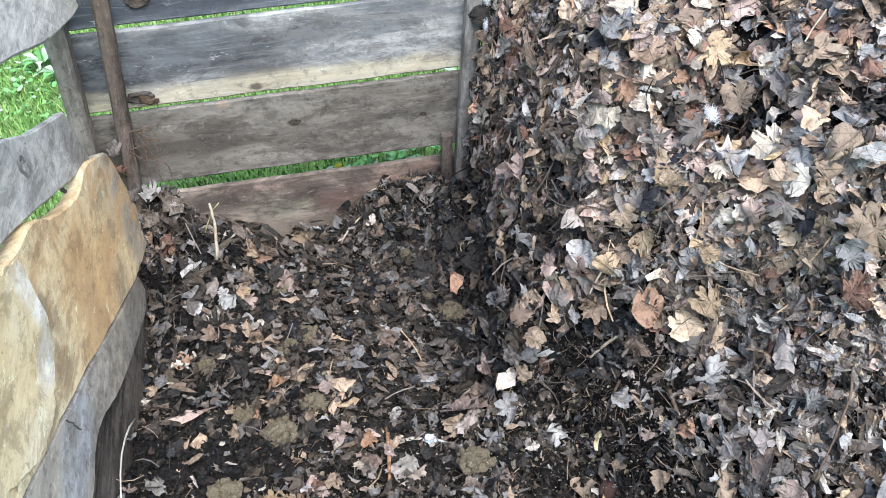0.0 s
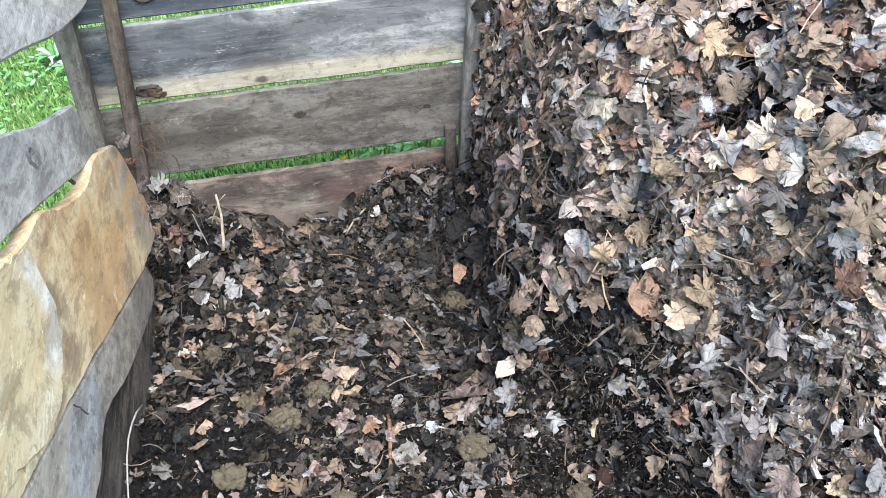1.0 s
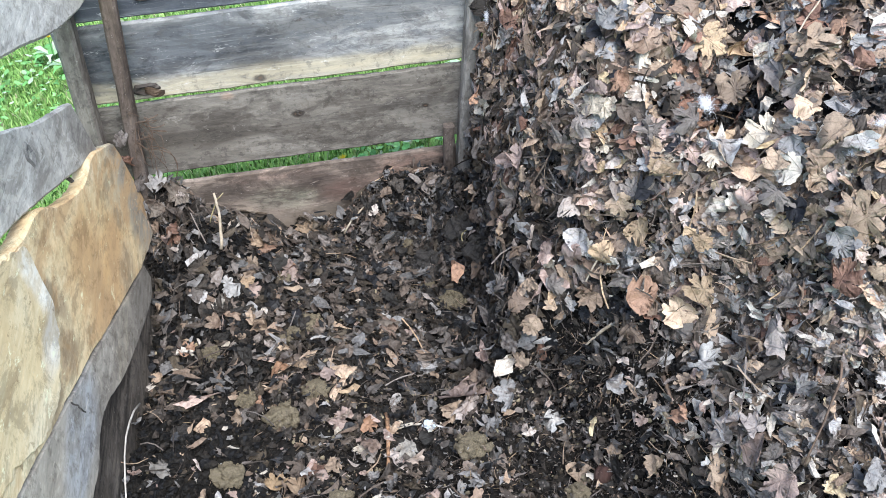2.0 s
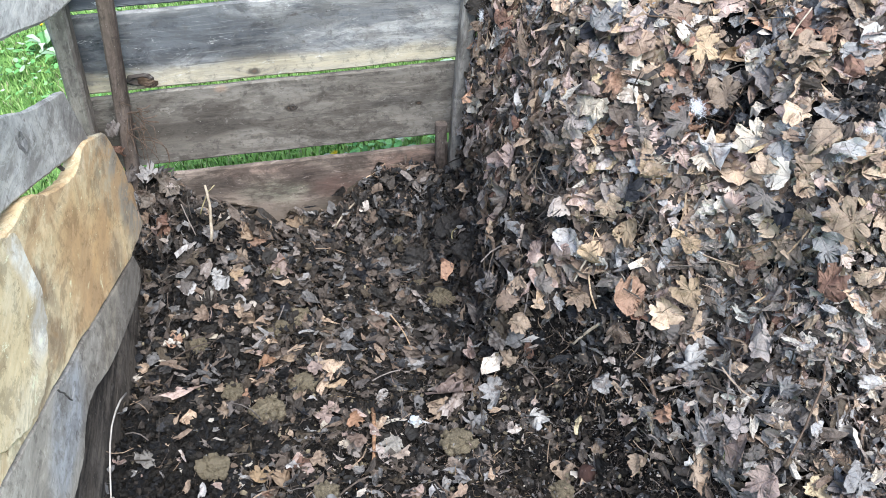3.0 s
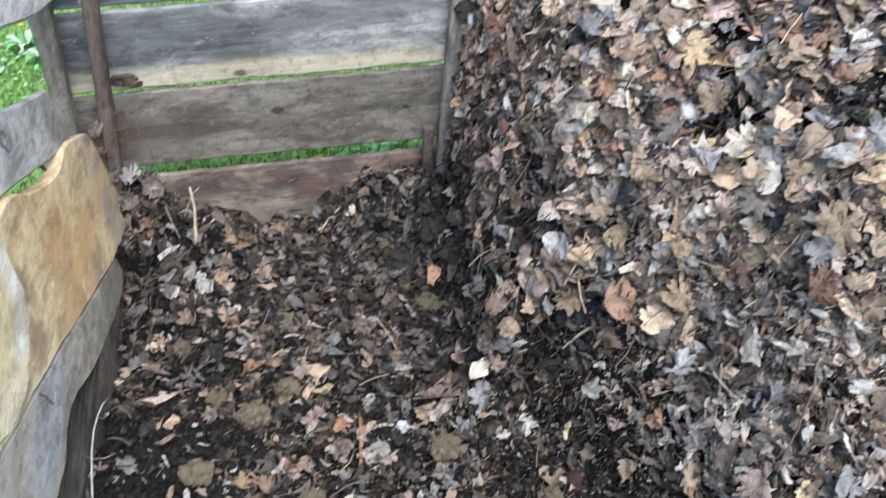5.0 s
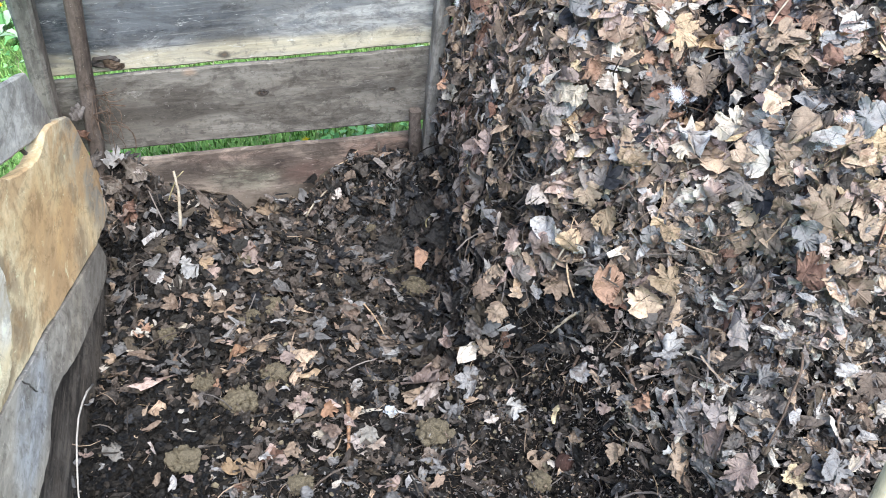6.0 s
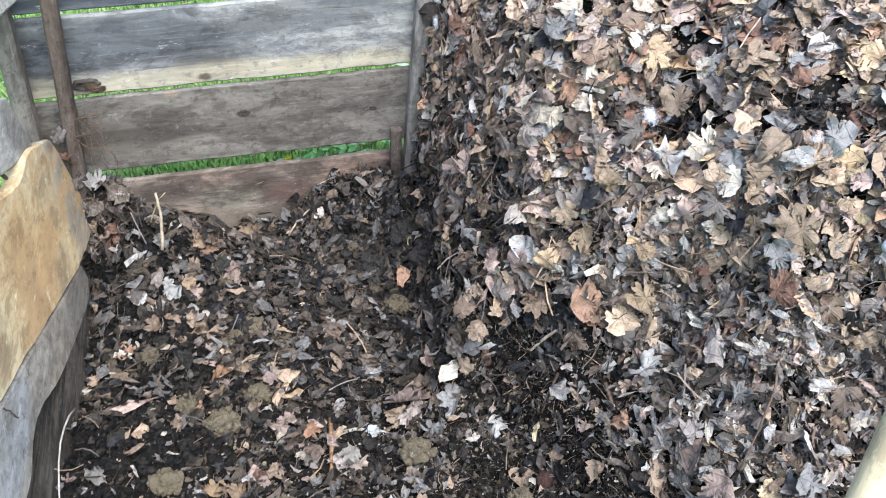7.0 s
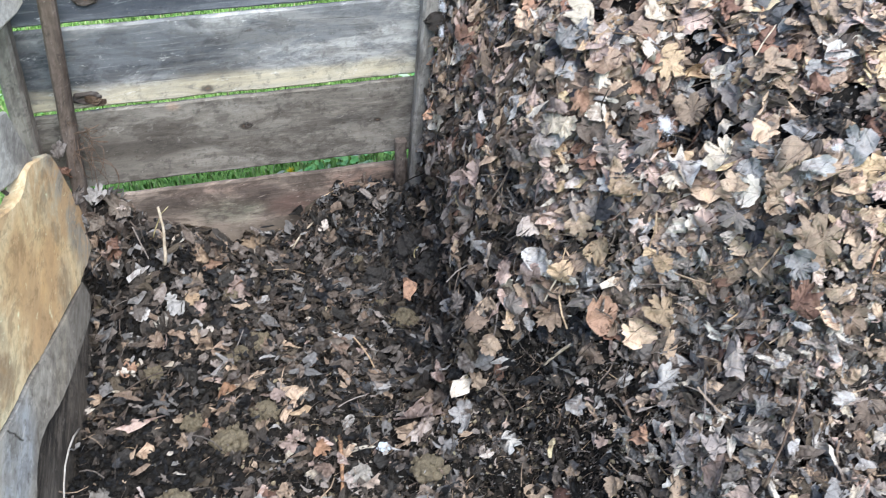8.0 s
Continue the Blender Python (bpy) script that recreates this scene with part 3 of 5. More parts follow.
w_grey = wood("grey side board", (0.60, 0.565, 0.505), (0.37, 0.34, 0.295), (0.65, 0.62, 0.57), 0.6, grain=0.4, seed=10, stain=((0.30, 0.28, 0.25), 0.6),
              blotches=((0.18, 0.55, 0.09, 0.09, (0.22, 0.20, 0.18), 0.8),))
w_low = wood("low side board", (0.43, 0.38, 0.31), (0.25, 0.215, 0.17), (0.48, 0.435, 0.37), 0.6, grain=0.28, flecks=0.5, seed=11, stain=((0.24, 0.215, 0.18), 0.6),
             blotches=((0.95, 0.40, 0.2, 0.07, (0.40, 0.42, 0.45), 0.7), (0.34, 0.20, 0.26, 0.10, (0.11, 0.095, 0.082), 0.95), (0.62, 0.28, 0.2, 0.03, (0.36, 0.31, 0.235), 0.7), (0.85, 0.34, 0.2, 0.022, (0.22, 0.195, 0.165), 0.7)))

back_plank(0.879, 0.19, -0.96, 0.075, w_top, 11, label="silvery grey weathered plank with a round knot")
back_plank(0.715, 0.155, -0.96, 0.075, w_dark, 12, label="grey plank blackened along its lower half, dark knots")
back_plank(0.493, 0.211, -0.965, 0.075, w_two, 13, label="grey weathered plank with a pale yellow lower edge")
back_plank(0.261, 0.221, -0.97, 0.075, w_three, 14, label="brown-grey weathered plank with small dark knots")
back_plank(-0.03, 0.258, -0.97, 0.02, w_four, 15, label="reddish brown damp plank half buried in compost", proud=0.004)
back_plank(0.885, 0.16, 0.105, 0.60, w_three, 16, rise=4.5)
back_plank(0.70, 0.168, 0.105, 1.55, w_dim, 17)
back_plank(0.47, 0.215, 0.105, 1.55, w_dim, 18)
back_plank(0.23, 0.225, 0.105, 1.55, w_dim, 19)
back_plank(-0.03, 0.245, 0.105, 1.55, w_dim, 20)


def bin_post(a, b, wide, deep, material, seed, label, turn=0.0):
    a, b = Vector(a), Vector(b)
    bm = post_mesh((0, 0, 0), (0, 0, (b - a).length), wide, deep, seed, turn)
    bmesh.ops.rotate(bm, verts=bm.verts, cent=(0, 0, 0), matrix=Matrix.Rotation(math.pi / 2, 3, "Y"))
    ob = part("post", bm, material, bin_ob, label)
    ob.matrix_parent_inverse = bin_ob.matrix_basis.inverted()
    x = (b - a).normalized()
    y = Vector((0, 1, 0))
    y = (y - x * x.dot(y)).normalized()
    ob.matrix_basis = Matrix.Translation(a) @ Matrix((x, y, x.cross(y))).transposed().to_4x4()
    return ob


bin_post((-1.005, 1.868, -0.25), (-0.885, 1.868, 1.08), 0.046, 0.05, w_corner, 1, "grey-brown squared corner post")
bin_post((-0.905, 1.853, -0.06), (-0.770, 1.853, 0.97), 0.036, 0.034, w_stake, 2, "thin dark brown stake leaning along the boards")
bin_post((-0.002, 1.872, -0.05), (0.118, 1.872, 1.10), 0.041, 0.05, w_post, 3, "grey weathered post nailed over the board ends")
bin_post((0.115, 1.885, 0.10), (0.158, 1.885, 1.08), 0.026, 0.03, w_stake, 4, "narrow dark post behind the leaf pile")
bin_post((-0.030, 1.868, 0.02), (-0.014, 1.868, 0.315), 0.030, 0.028, w_stake, 5, "short rotten stub of a stake")

m_knot = wood("knot wood", (0.105, 0.096, 0.088), (0.04, 0.036, 0.033), (0.17, 0.16, 0.15), 0.4, seed=15, flecks=0.1, stain=((0.05, 0.037, 0.03), 0.6))
m_knot_pale = wood("pale knot wood", (0.36, 0.34, 0.31), (0.17, 0.16, 0.15), (0.40, 0.385, 0.36), 0.5, seed=17, stain=((0.15, 0.14, 0.13), 0.6))
m_chip = wood("torn bark", (0.30, 0.205, 0.14), (0.13, 0.09, 0.065), (0.30, 0.25, 0.20), 0.5, seed=16)


def board_knot(x, z, wide, tall, proud, seed, pale=False):
    """A ringed knot standing a little out of a board, cracked in the middle."""
    bm, rings, n = bmesh.new(), [], 30
    for k in range(9):
        f = 1 - k / 8.6
        h = proud * (math.exp(-((f - 0.72) / 0.2) ** 2) + 0.25 * (1 - f ** 3)) - (0.35 * proud if k > 5 else 0)
        ring = []
        for i in range(n):
            a = 2 * math.pi * i / n
            r = f * (1 + 0.3 * noise.noise(Vector((math.cos(a) * 1.5, math.sin(a) * 1.5, seed + k * 0.12))) + 0.16 * noise.noise(Vector((math.cos(a) * 5, math.sin(a) * 5, seed + k * 0.3))))
            ring.append(bm.verts.new((wide / 2 * r * math.cos(a), -h - 0.0012 * noise.noise(Vector((i, k, seed))), tall / 2 * r * math.sin(a))))
        rings.append(ring)
    for p, q in zip(rings, rings[1:]):
        for i in range(n):
            bm.faces.new((p[i], p[(i + 1) % n], q[(i + 1) % n], q[i]))
    bm.faces.new(rings[-1])
    ob = part("knot", bm, m_knot_pale if pale else m_knot, bin_ob, "grey ringed knot" if pale else "dark ringed cracked knot", True)
    ob.matrix_parent_inverse = bin_ob.matrix_basis.inverted()
    ob.matrix_basis = pose(x, BACK + 0.001, z)
    return ob


board_knot(-0.785, 0.522, 0.078, 0.034, 0.009, 1)
board_knot(-0.722, 0.772, 0.062, 0.038, 0.006, 2)
board_knot(-0.097, 0.822, 0.036, 0.020, 0.004, 3, True)
board_knot(-0.204, 0.926, 0.044, 0.032, 0.003, 4, True)
board_knot(-0.410, 0.395, 0.026, 0.018, 0.002, 5)
chip_bm = bmesh.new()
chip_rows = []
for i in range(9):
    f = i / 8
    w = 0.011 * math.sin(math.pi * (0.15 + 0.75 * f)) + 0.002
    chip_rows.append([chip_bm.verts.new((0.05 * f, -0.010 - 0.014 * math.sin(math.pi * f) + 0.003 * noise.noise((f * 6, k, 2)), w * (k - 2) / 2 + 0.004 * math.sin(f * 5))) for k in range(5)])
for p, q in zip(chip_rows, chip_rows[1:]):
    for k in range(4):
        chip_bm.faces.new((p[k], p[k + 1], q[k + 1], q[k]))
bmesh.ops.solidify(chip_bm, geom=chip_bm.faces[:], thickness=0.003)
chip = part("bark_chip", chip_bm, m_chip, bin_ob, "orange-brown curled chip of bark")
chip.matrix_parent_inverse = bin_ob.matrix_basis.inverted()
chip.matrix_basis = pose(-0.788, BACK, 0.524, 0, 8, 0)

# side wall: its own flat frame, s from the corner towards the front, h up
SIDE_S = Vector((0.083, -1, 0)).normalized()
SIDE_H = Vector((-0.127, 0, 1))
SIDE_H = (SIDE_H - SIDE_S * SIDE_S.dot(SIDE_H)).normalized()
SIDE_N = SIDE_H.cross(SIDE_S)
side_frame = Matrix((SIDE_S, SIDE_N, SIDE_H)).transposed().to_4x4()
side_frame.translation = Vector((-0.893 + 0.127 * 0.45, 1.85, 0))


def curve_of(*knots):
    """A smooth edge through pairs of (s, h)."""
    xs, zs = [k[0] for k in knots], [k[1] for k in knots]

    def at(x):
        if x <= xs[0]:
            return zs[0]
        for i in range(len(xs) - 1):
            if x <= xs[i + 1]:
                w = xs[i + 1] - xs[i]
                f = (x - xs[i]) / w
                m0 = (zs[i + 1] - zs[max(i - 1, 0)]) / (xs[i + 1] - xs[max(i - 1, 0)]) * w
                k = min(i + 2, len(xs) - 1)
                m1 = (zs[k] - zs[i]) / (xs[k] - xs[i]) * w
                return (2 * f ** 3 - 3 * f * f + 1) * zs[i] + (f ** 3 - 2 * f * f + f) * m0 + (3 * f * f - 2 * f ** 3) * zs[i + 1] + (f ** 3 - f * f) * m1
        return zs[-1]

    return at


def side_board(s0, s1, low, high, thick, back, material, seed, label, jag=0.004):
    """A rough slab of the side wall between two edges; back: how far its face lies outside the wall's plane."""
    bm = board_mesh(s1 - s0, 0, thick, seed, jag, 0.004, lambda x: low(x + s0), lambda x: high(x + s0))
    bmesh.ops.translate(bm, verts=bm.verts, vec=(s0, -back - thick, 0))
    ob = part("plank", bm, material, bin_ob, label)
    ob.matrix_parent_inverse = bin_ob.matrix_basis.inverted()
    ob.matrix_basis = side_frame
    return ob


seam = curve_of((-0.05, 0.12), (0.081, 0.163), (0.336, 0.236), (0.785, 0.41), (0.975, 0.477), (1.5, 0.66))
side_board(0.132, 1.45, curve_of((0.13, 0.475), (0.334, 0.548), (0.656, 0.673), (0.779, 0.713), (1.5, 0.97)),
           curve_of((0.132, 0.616), (0.372, 0.705), (0.537, 0.785), (1.5, 1.15)), 0.024, 0.012, w_grey, 21, "wavy grey weathered side board with a ringed knot")
side_board(0.022, 1.45, seam, curve_of((0.022, 0.40), (0.035, 0.437), (0.131, 0.481), (0.214, 0.511), (0.388, 0.537), (0.54, 0.608), (0.614, 0.654), (0.752, 0.685), (0.85, 0.72), (1.5, 0.98)),
           0.04, 0.0, w_slab, 22, "thick yellow-orange waney slab with a pale worn face", 0.006)
side_board(0.75, 1.45, curve_of((0.75, 0.66), (0.765, 0.624), (0.78, 0.578), (0.83, 0.535), (0.90, 0.510), (1.0, 0.515), (1.15, 0.565), (1.5, 0.69)),
           curve_of((0.75, 0.674), (0.85, 0.712), (1.5, 0.97)), 0.003, -0.003, w_worn, 27, "pale worn outer layer split from the slab", 0.022)
side_board(0.27, 1.45, curve_of((0.27, 0.16), (0.317, 0.149), (0.527, 0.202), (0.698, 0.26), (0.843, 0.325), (0.91, 0.336), (1.0, 0.326), (1.5, 0.44)),
           lambda x: seam(x) - 0.004, 0.03, 0.004, w_low, 23, "grey weathered side board under the yellow slab", 0.005)
side_board(0.03, 1.45, curve_of((0.0, -0.12), (1.5, 0.2)), lambda x: seam(x) - 0.02, 0.025, 0.036, w_recess, 24, "dark shaded brown board sunk in the compost")
top_slab = side_board(-0.02, 1.3, curve_of((-0.02, 0.79), (0.25, 0.845), (0.55, 0.94), (1.3, 1.16)), curve_of((-0.02, 1.0), (0.5, 1.14), (1.3, 1.4)), 0.03, 0.0, w_grey, 25,
                      "grey weathered top side board, sloping")
side_knot = board_knot(0, 0, 0.05, 0.05, 0.004, 6, True)
side_knot.matrix_basis = side_frame @ pose(0.49, -0.0125, 0.70, 0, 0, 180)
top_slab.matrix_basis = Matrix.Translation((0.093, 0, 0)) @ side_frame

seam_twig = part("twig", tube_mesh(bend((0.943, 0.006, 0.466), (0.925, 0.006, 0.416), (0.006, 0.004, 0.004), 7, 3), [0.0016] * 7, 5), m_knot, bin_ob, "thin dark twig caught in the seam between two side boards")
seam_twig.matrix_parent_inverse = bin_ob.matrix_basis.inverted()
seam_twig.matrix_basis = side_frame
for a, b, r in (((0.36, -0.03, 0.585), (0.325, -0.03, 0.525), 0.005), ((0.32, -0.035, 0.57), (0.13, -0.035, 0.49), 0.010)):
    batten = part("batten", tube_mesh(bend(a, b, (0, 0, 0), 6, 5), [r] * 6, 6, 2, 0.2), m_knot, bin_ob, "dark stick wedged behind the side boards")
    batten.matrix_parent_inverse = bin_ob.matrix_basis.inverted()
    batten.matrix_basis = side_frame

# ---- compost heap ----
heap = tagged(new("compost_heap"), "dug heap of dark crumbly compost under piled dead leaves", "compost heap")


def under_heap(ob):
    ob.parent = heap
    return ob


GX, GY = np.linspace(-0.93, 1.66, 430), np.linspace(0.0, 1.895, 320)
GRID = np.array([[rough_height(x, y) for x in GX] for y in GY])
soil_v = np.stack([*np.meshgrid(GX, GY), GRID], 2).reshape(-1, 3)
ii = (np.arange(len(GY) - 1)[:, None] * len(GX) + np.arange(len(GX) - 1)[None]).ravel()
soil_t = np.concatenate([np.stack([ii, ii + 1, ii + len(GX) + 1], 1), np.stack([ii, ii + len(GX) + 1, ii + len(GX)], 1)])
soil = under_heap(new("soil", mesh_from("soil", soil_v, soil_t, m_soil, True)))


def surface(x, y):
    """Height of the soil between the points of its grid."""
    u = np.clip((x - GX[0]) / (GX[1] - GX[0]), 0, len(GX) - 1.001)
    v = np.clip((y - GY[0]) / (GY[1] - GY[0]), 0, len(GY) - 1.001)
    i, j = u.astype(int), v.astype(int)
    f, g = u - i, v - j
    return (GRID[j, i] * (1 - f) + GRID[j, i + 1] * f) * (1 - g) + (GRID[j + 1, i] * (1 - f) + GRID[j + 1, i + 1] * f) * g


HALF = ((0.0, 1.0), (0.08, 0.83), (0.21, 0.81), (0.16, 0.54), (0.38, 0.66), (0.60, 0.74), (0.58, 0.56), (0.70, 0.50), (0.42, 0.34), (0.62, 0.30), (0.80, 0.20), (0.62, 0.06), (0.50, -0.08), (0.10, -0.10))


def leaf_shape(rng, curl, torn=0.0, plain_edge=0.0, rings=(0.72, 0.38)):
    """A dead maple leaf, about 1 across: a lobed outline with rings inside it, puckered between the veins and curled."""
    out = [(x, y) for x, y in HALF] + [(-x, y) for x, y in HALF[:0:-1]]
    pts = np.array(out) * rng.uniform(0.9, 1.08, (len(out), 1)) + rng.normal(0, 0.02, (len(out), 2))
    turn0 = np.arctan2(pts[:, 1] - 0.35, pts[:, 0])
    oval = np.stack([0.6 * np.cos(turn0), 0.35 + 0.52 * np.sin(turn0)], 1) * rng.uniform(0.9, 1.1, (len(pts), 1))
    pts = pts * (1 - plain_edge) + oval * plain_edge
    pts[:, 0] *= rng.uniform(0.55, 0.7)
    pts[:, 1] = (pts[:, 1] - 0.35) * 0.72
    if torn:
        a = rng.uniform(0, 6.283)
        side = pts @ np.array([math.cos(a), math.sin(a)])
        cut = rng.uniform(0.0, 0.22)
        pts -= np.maximum(side - cut, 0)[:, None] * torn * rng.uniform(0.6, 1.3, (len(pts), 1)) * np.array([math.cos(a), math.sin(a)])
    nxt = np.roll(pts, -1, 0)
    pts = np.stack([0.82 * pts + 0.18 * nxt, 0.30 * pts + 0.70 * nxt], 1).reshape(-1, 2) + rng.normal(0, 0.016, (2 * len(pts), 2))
    n = len(pts)
    flat = np.concatenate([pts] + [pts * f + rng.uniform(-0.012, 0.012, (n, 2)) for f in rings] + [[[0.0, 0.0]]])
    x, y = flat[:, 0], flat[:, 1]
    r = np.sqrt(x * x + y * y)
    turn = np.arctan2(x, y + 0.3)
    pucker = np.abs(((turn / 0.8 + 0.5) % 1.0) - 0.5) * 2
    z = rng.uniform(0.10, 0.30) * pucker * r * rng.choice([-1, 1])
    z = z + curl * rng.uniform(0.2, 0.55) * r ** 1.6 * np.sin(rng.integers(2, 4) * turn + rng.uniform(0, 6.283))
    z = z + curl * rng.uniform(-0.35, 0.45) * np.abs(x)
    for k in range(6):
        a, f = rng.uniform(0, 6.283), rng.uniform(8, 24)
        z = z + rng.uniform(0.01, 0.026) * np.sin((x * math.cos(a) + y * math.sin(a)) * f + rng.uniform(0, 6.283))
    f = rng.uniform(0, 6.283)
    c, s = math.cos(f), math.sin(f)
    u, w = x * c + y * s, y * c - x * s
    u0 = rng.uniform(-0.2, 0.2)
    tight = rng.uniform(0.16, 0.6) * (1.75 - curl)
    up = rng.choice([-1.0, 1.0])
    bent = np.where(u > u0, np.clip((u - u0) / tight, 0, 2.4), 0.35 * (u - u0) / tight)
    z = z * np.cos(bent) + up * tight * (1 - np.cos(bent))
    u = u0 + tight * np.sin(bent) + np.where(u > u0, 0.0, (u - u0) * 0.65)
    verts = np.stack([u * c - w * s, w * c + u * s, z - z.mean()], 1)
    if torn and rng.random() < 0.4:
        f = rng.uniform(0, 6.283)
        way = np.array([math.cos(f), math.sin(f)])
        over = np.maximum(flat @ way - rng.uniform(0.05, 0.2), 0)
        verts[:, :2] -= (1.45 * over)[:, None] * way
        verts[:, 2] += 0.06 * np.tanh(over * 9) + 0.12 * over
    k = np.arange(n)
    nxt = (k + 1) % n
    tris = []
    for j in range(len(rings)):
        p, q = j * n, (j + 1) * n
        tris += [np.stack([p + k, p + nxt, q + nxt], 1), np.stack([p + k, q + nxt, q + k], 1)]
    tris.append(np.stack([len(rings) * n + k, len(rings) * n + nxt, np.full(n, (len(rings) + 1) * n)], 1))
    return verts, np.concatenate(tris)


def scrap_shape(rng, long=1.0):
    """A torn, crumpled scrap of leaf with an uneven edge."""
    n = int(rng.integers(12, 16))
    a = np.linspace(0, 6.283, n, endpoint=False) + rng.uniform(-0.15, 0.15, n)
    r = 0.48 * (1 + 0.2 * np.sin(2 * a + rng.uniform(0, 6)) + 0.16 * np.sin(3 * a + rng.uniform(0, 6)) + 0.1 * np.sin(5 * a + rng.uniform(0, 6))) * rng.uniform(0.68, 1.16, n)
    r[int(rng.integers(n))] *= rng.uniform(0.5, 0.8)
    x, y = np.cos(a) * r * long, np.sin(a) * r / long
    bow, f = rng.uniform(-0.5, 0.5, 2), rng.uniform(0, 6.283)
    crease = rng.uniform(-0.45, 0.45) * np.abs(x * math.cos(f) + y * math.sin(f))
    v = np.stack([x, y, bow[0] * x * x + bow[1] * y * y + crease + 0.07 * np.sin(2 * a + f) + rng.uniform(-0.08, 0.08, n)], 1)
    tight = rng.uniform(0.25, 0.9)
    v[:, 2] = v[:, 2] * 0.7 + rng.choice([-1, 1]) * tight * (1 - np.cos(np.clip(v[:, 1] / tight, -2.4, 2.4)))
    v[:, 1] = tight * np.sin(np.clip(v[:, 1] / tight, -2.4, 2.4))
    m = n // 2
    b = np.linspace(0, 6.283, m, endpoint=False)
    inner = np.stack([np.cos(b) * 0.2 * long, np.sin(b) * 0.2 / long, rng.uniform(-0.09, 0.09, m)], 1)
    v = np.concatenate([v, inner, [[0, 0, 0]]])
    k = np.arange(n)
    j = (k * m // n) % m
    nxt = (k + 1) % n
    jn = ((k + 1) * m // n) % m
    rim = [(p, q, n + u) for p, q, u in zip(k, nxt, j)] + [(q, n + w, n + u) for q, u, w in zip(nxt, j, jn) if u != w]
    core = [(n + u, n + (u + 1) % m, n + m) for u in range(m)]
    return v, np.array(rim + core)


def crumb_shape(rng):
    """A small lump of rotted matter."""
    bm = bmesh.new()
    bmesh.ops.create_icosphere(bm, subdivisions=1, radius=0.5)
    v = np.array([p.co for p in bm.verts]) * rng.uniform(0.55, 1.15, (len(bm.verts), 1)) * rng.uniform(0.6, 1.2, 3)
    t = np.array([[p.index for p in f.verts] for f in bm.faces])
    bm.free()
    return v, t


def stalk_shape(rng):
    """A bent thin stalk, 1 long."""
    f = np.linspace(-0.5, 0.5, 4)
    c = rng.uniform(-0.5, 0.5, 2)
    mid = np.stack([f, c[0] * (f * f - 0.1), c[1] * (f * f - 0.1)], 1)
    w = 0.018
    v = np.concatenate([mid + np.array(o) * w for o in ((0, 1, -0.6), (0, -1, -0.6), (0, 0, 1))])
    t = []
    for i in range(3):
        for a, b in ((0, 1), (1, 2), (2, 0)):
            t += [(a * 4 + i, b * 4 + i, b * 4 + i + 1), (a * 4 + i, b * 4 + i + 1, a * 4 + i + 1)]
    return v, np.array(t)


rng0 = np.random.default_rng(11)
FLAT_LEAVES = [leaf_shape(rng0, c, t, o) for c, t, o in ((0.4, 0, 0.2), (0.7, 0.4, 0.5), (0.9, 0.7, 0.75), (0.8, 0, 0.45), (1.0, 0.8, 0.9), (0.9, 0.4, 0.65), (0.7, 0.9, 0.5), (1.1, 0, 0.7),
                                                         (0.9, 0.9, 0.9), (1.15, 0.4, 0.6), (1.0, 0.7, 0.45), (0.7, 0.8, 0.95), (1.15, 0.8, 0.8), (1.0, 0.9, 0.5), (0.8, 0.6, 0.35), (1.1, 0.9, 0.7))]
LOOSE_LEAVES = [leaf_shape(rng0, c, t, o, (0.55,)) for c, t, o in ((0.5, 0.3, 0.4), (0.8, 0.6, 0.7), (0.6, 0.8, 0.3), (1.0, 0.5, 0.6), (0.4, 0.0, 0.2), (0.9, 0.9, 0.8), (0.7, 0.2, 0.5), (0.8, 0.7, 0.2))]
SCRAPS = [scrap_shape(rng0, 1 + 0.7 * rng0.random()) for _ in range(20)]


def chip_shape(rng, n):
    """A small broken bit of leaf."""
    a = np.linspace(0, 6.283, n, endpoint=False) + rng.uniform(-0.3, 0.3, n)
    r = rng.uniform(0.22, 0.6, n)
    long = rng.uniform(0.9, 1.5)
    v = np.stack([np.cos(a) * r * long, np.sin(a) * r / long, rng.uniform(-0.1, 0.1, n)], 1)
    v = np.concatenate([v, [[0, 0, rng.uniform(-0.06, 0.1)]]])
    return v, np.array([(k, (k + 1) % n, n) for k in range(n)])


CHIPS = [chip_shape(rng0, n) for n in (7, 8, 9, 10, 11, 8, 9, 10, 7, 9)]
BITS = [chip_shape(rng0, n) for n in (4, 5, 4, 5, 6, 4)]
CRUMBS = [crumb_shape(rng0) for _ in range(8)]
STALKS = [stalk_shape(rng0) for _ in range(8)]

# places spread evenly over the heap's real surface, steep face included
QX, QY = np.meshgrid(np.linspace(-0.88, 1.60, 248), np.linspace(0.05, 1.87, 183))
QX, QY = QX.ravel(), QY.ravel()
QZ = heap_height(QX, QY)
SX = (heap_height(QX + 0.01, QY) - heap_height(QX - 0.01, QY)) / 0.02
SY = (heap_height(QX, QY + 0.01) - heap_height(QX, QY - 0.01)) / 0.02
AREA = np.sqrt(1 + SX ** 2 + SY ** 2)
RISE = QZ - (0.074 + 0.109 * (1.3 - QY))


def smooth(v, a, b):
    f = np.clip((v - a) / (b - a), 0, 1)
    return f * f * (3 - 2 * f)


def places(rng, count, share):
    w = AREA * share
    k = rng.choice(len(QX), count, p=w / w.sum())
    x, y = QX[k] + rng.uniform(-0.006, 0.006, count), QY[k] + rng.uniform(-0.006, 0.006, count)
    n = np.stack([-SX[k], -SY[k], np.ones(count)], 1)
    n /= np.linalg.norm(n, axis=1)[:, None]
    return np.stack([x, y, surface(x, y)], 1), n


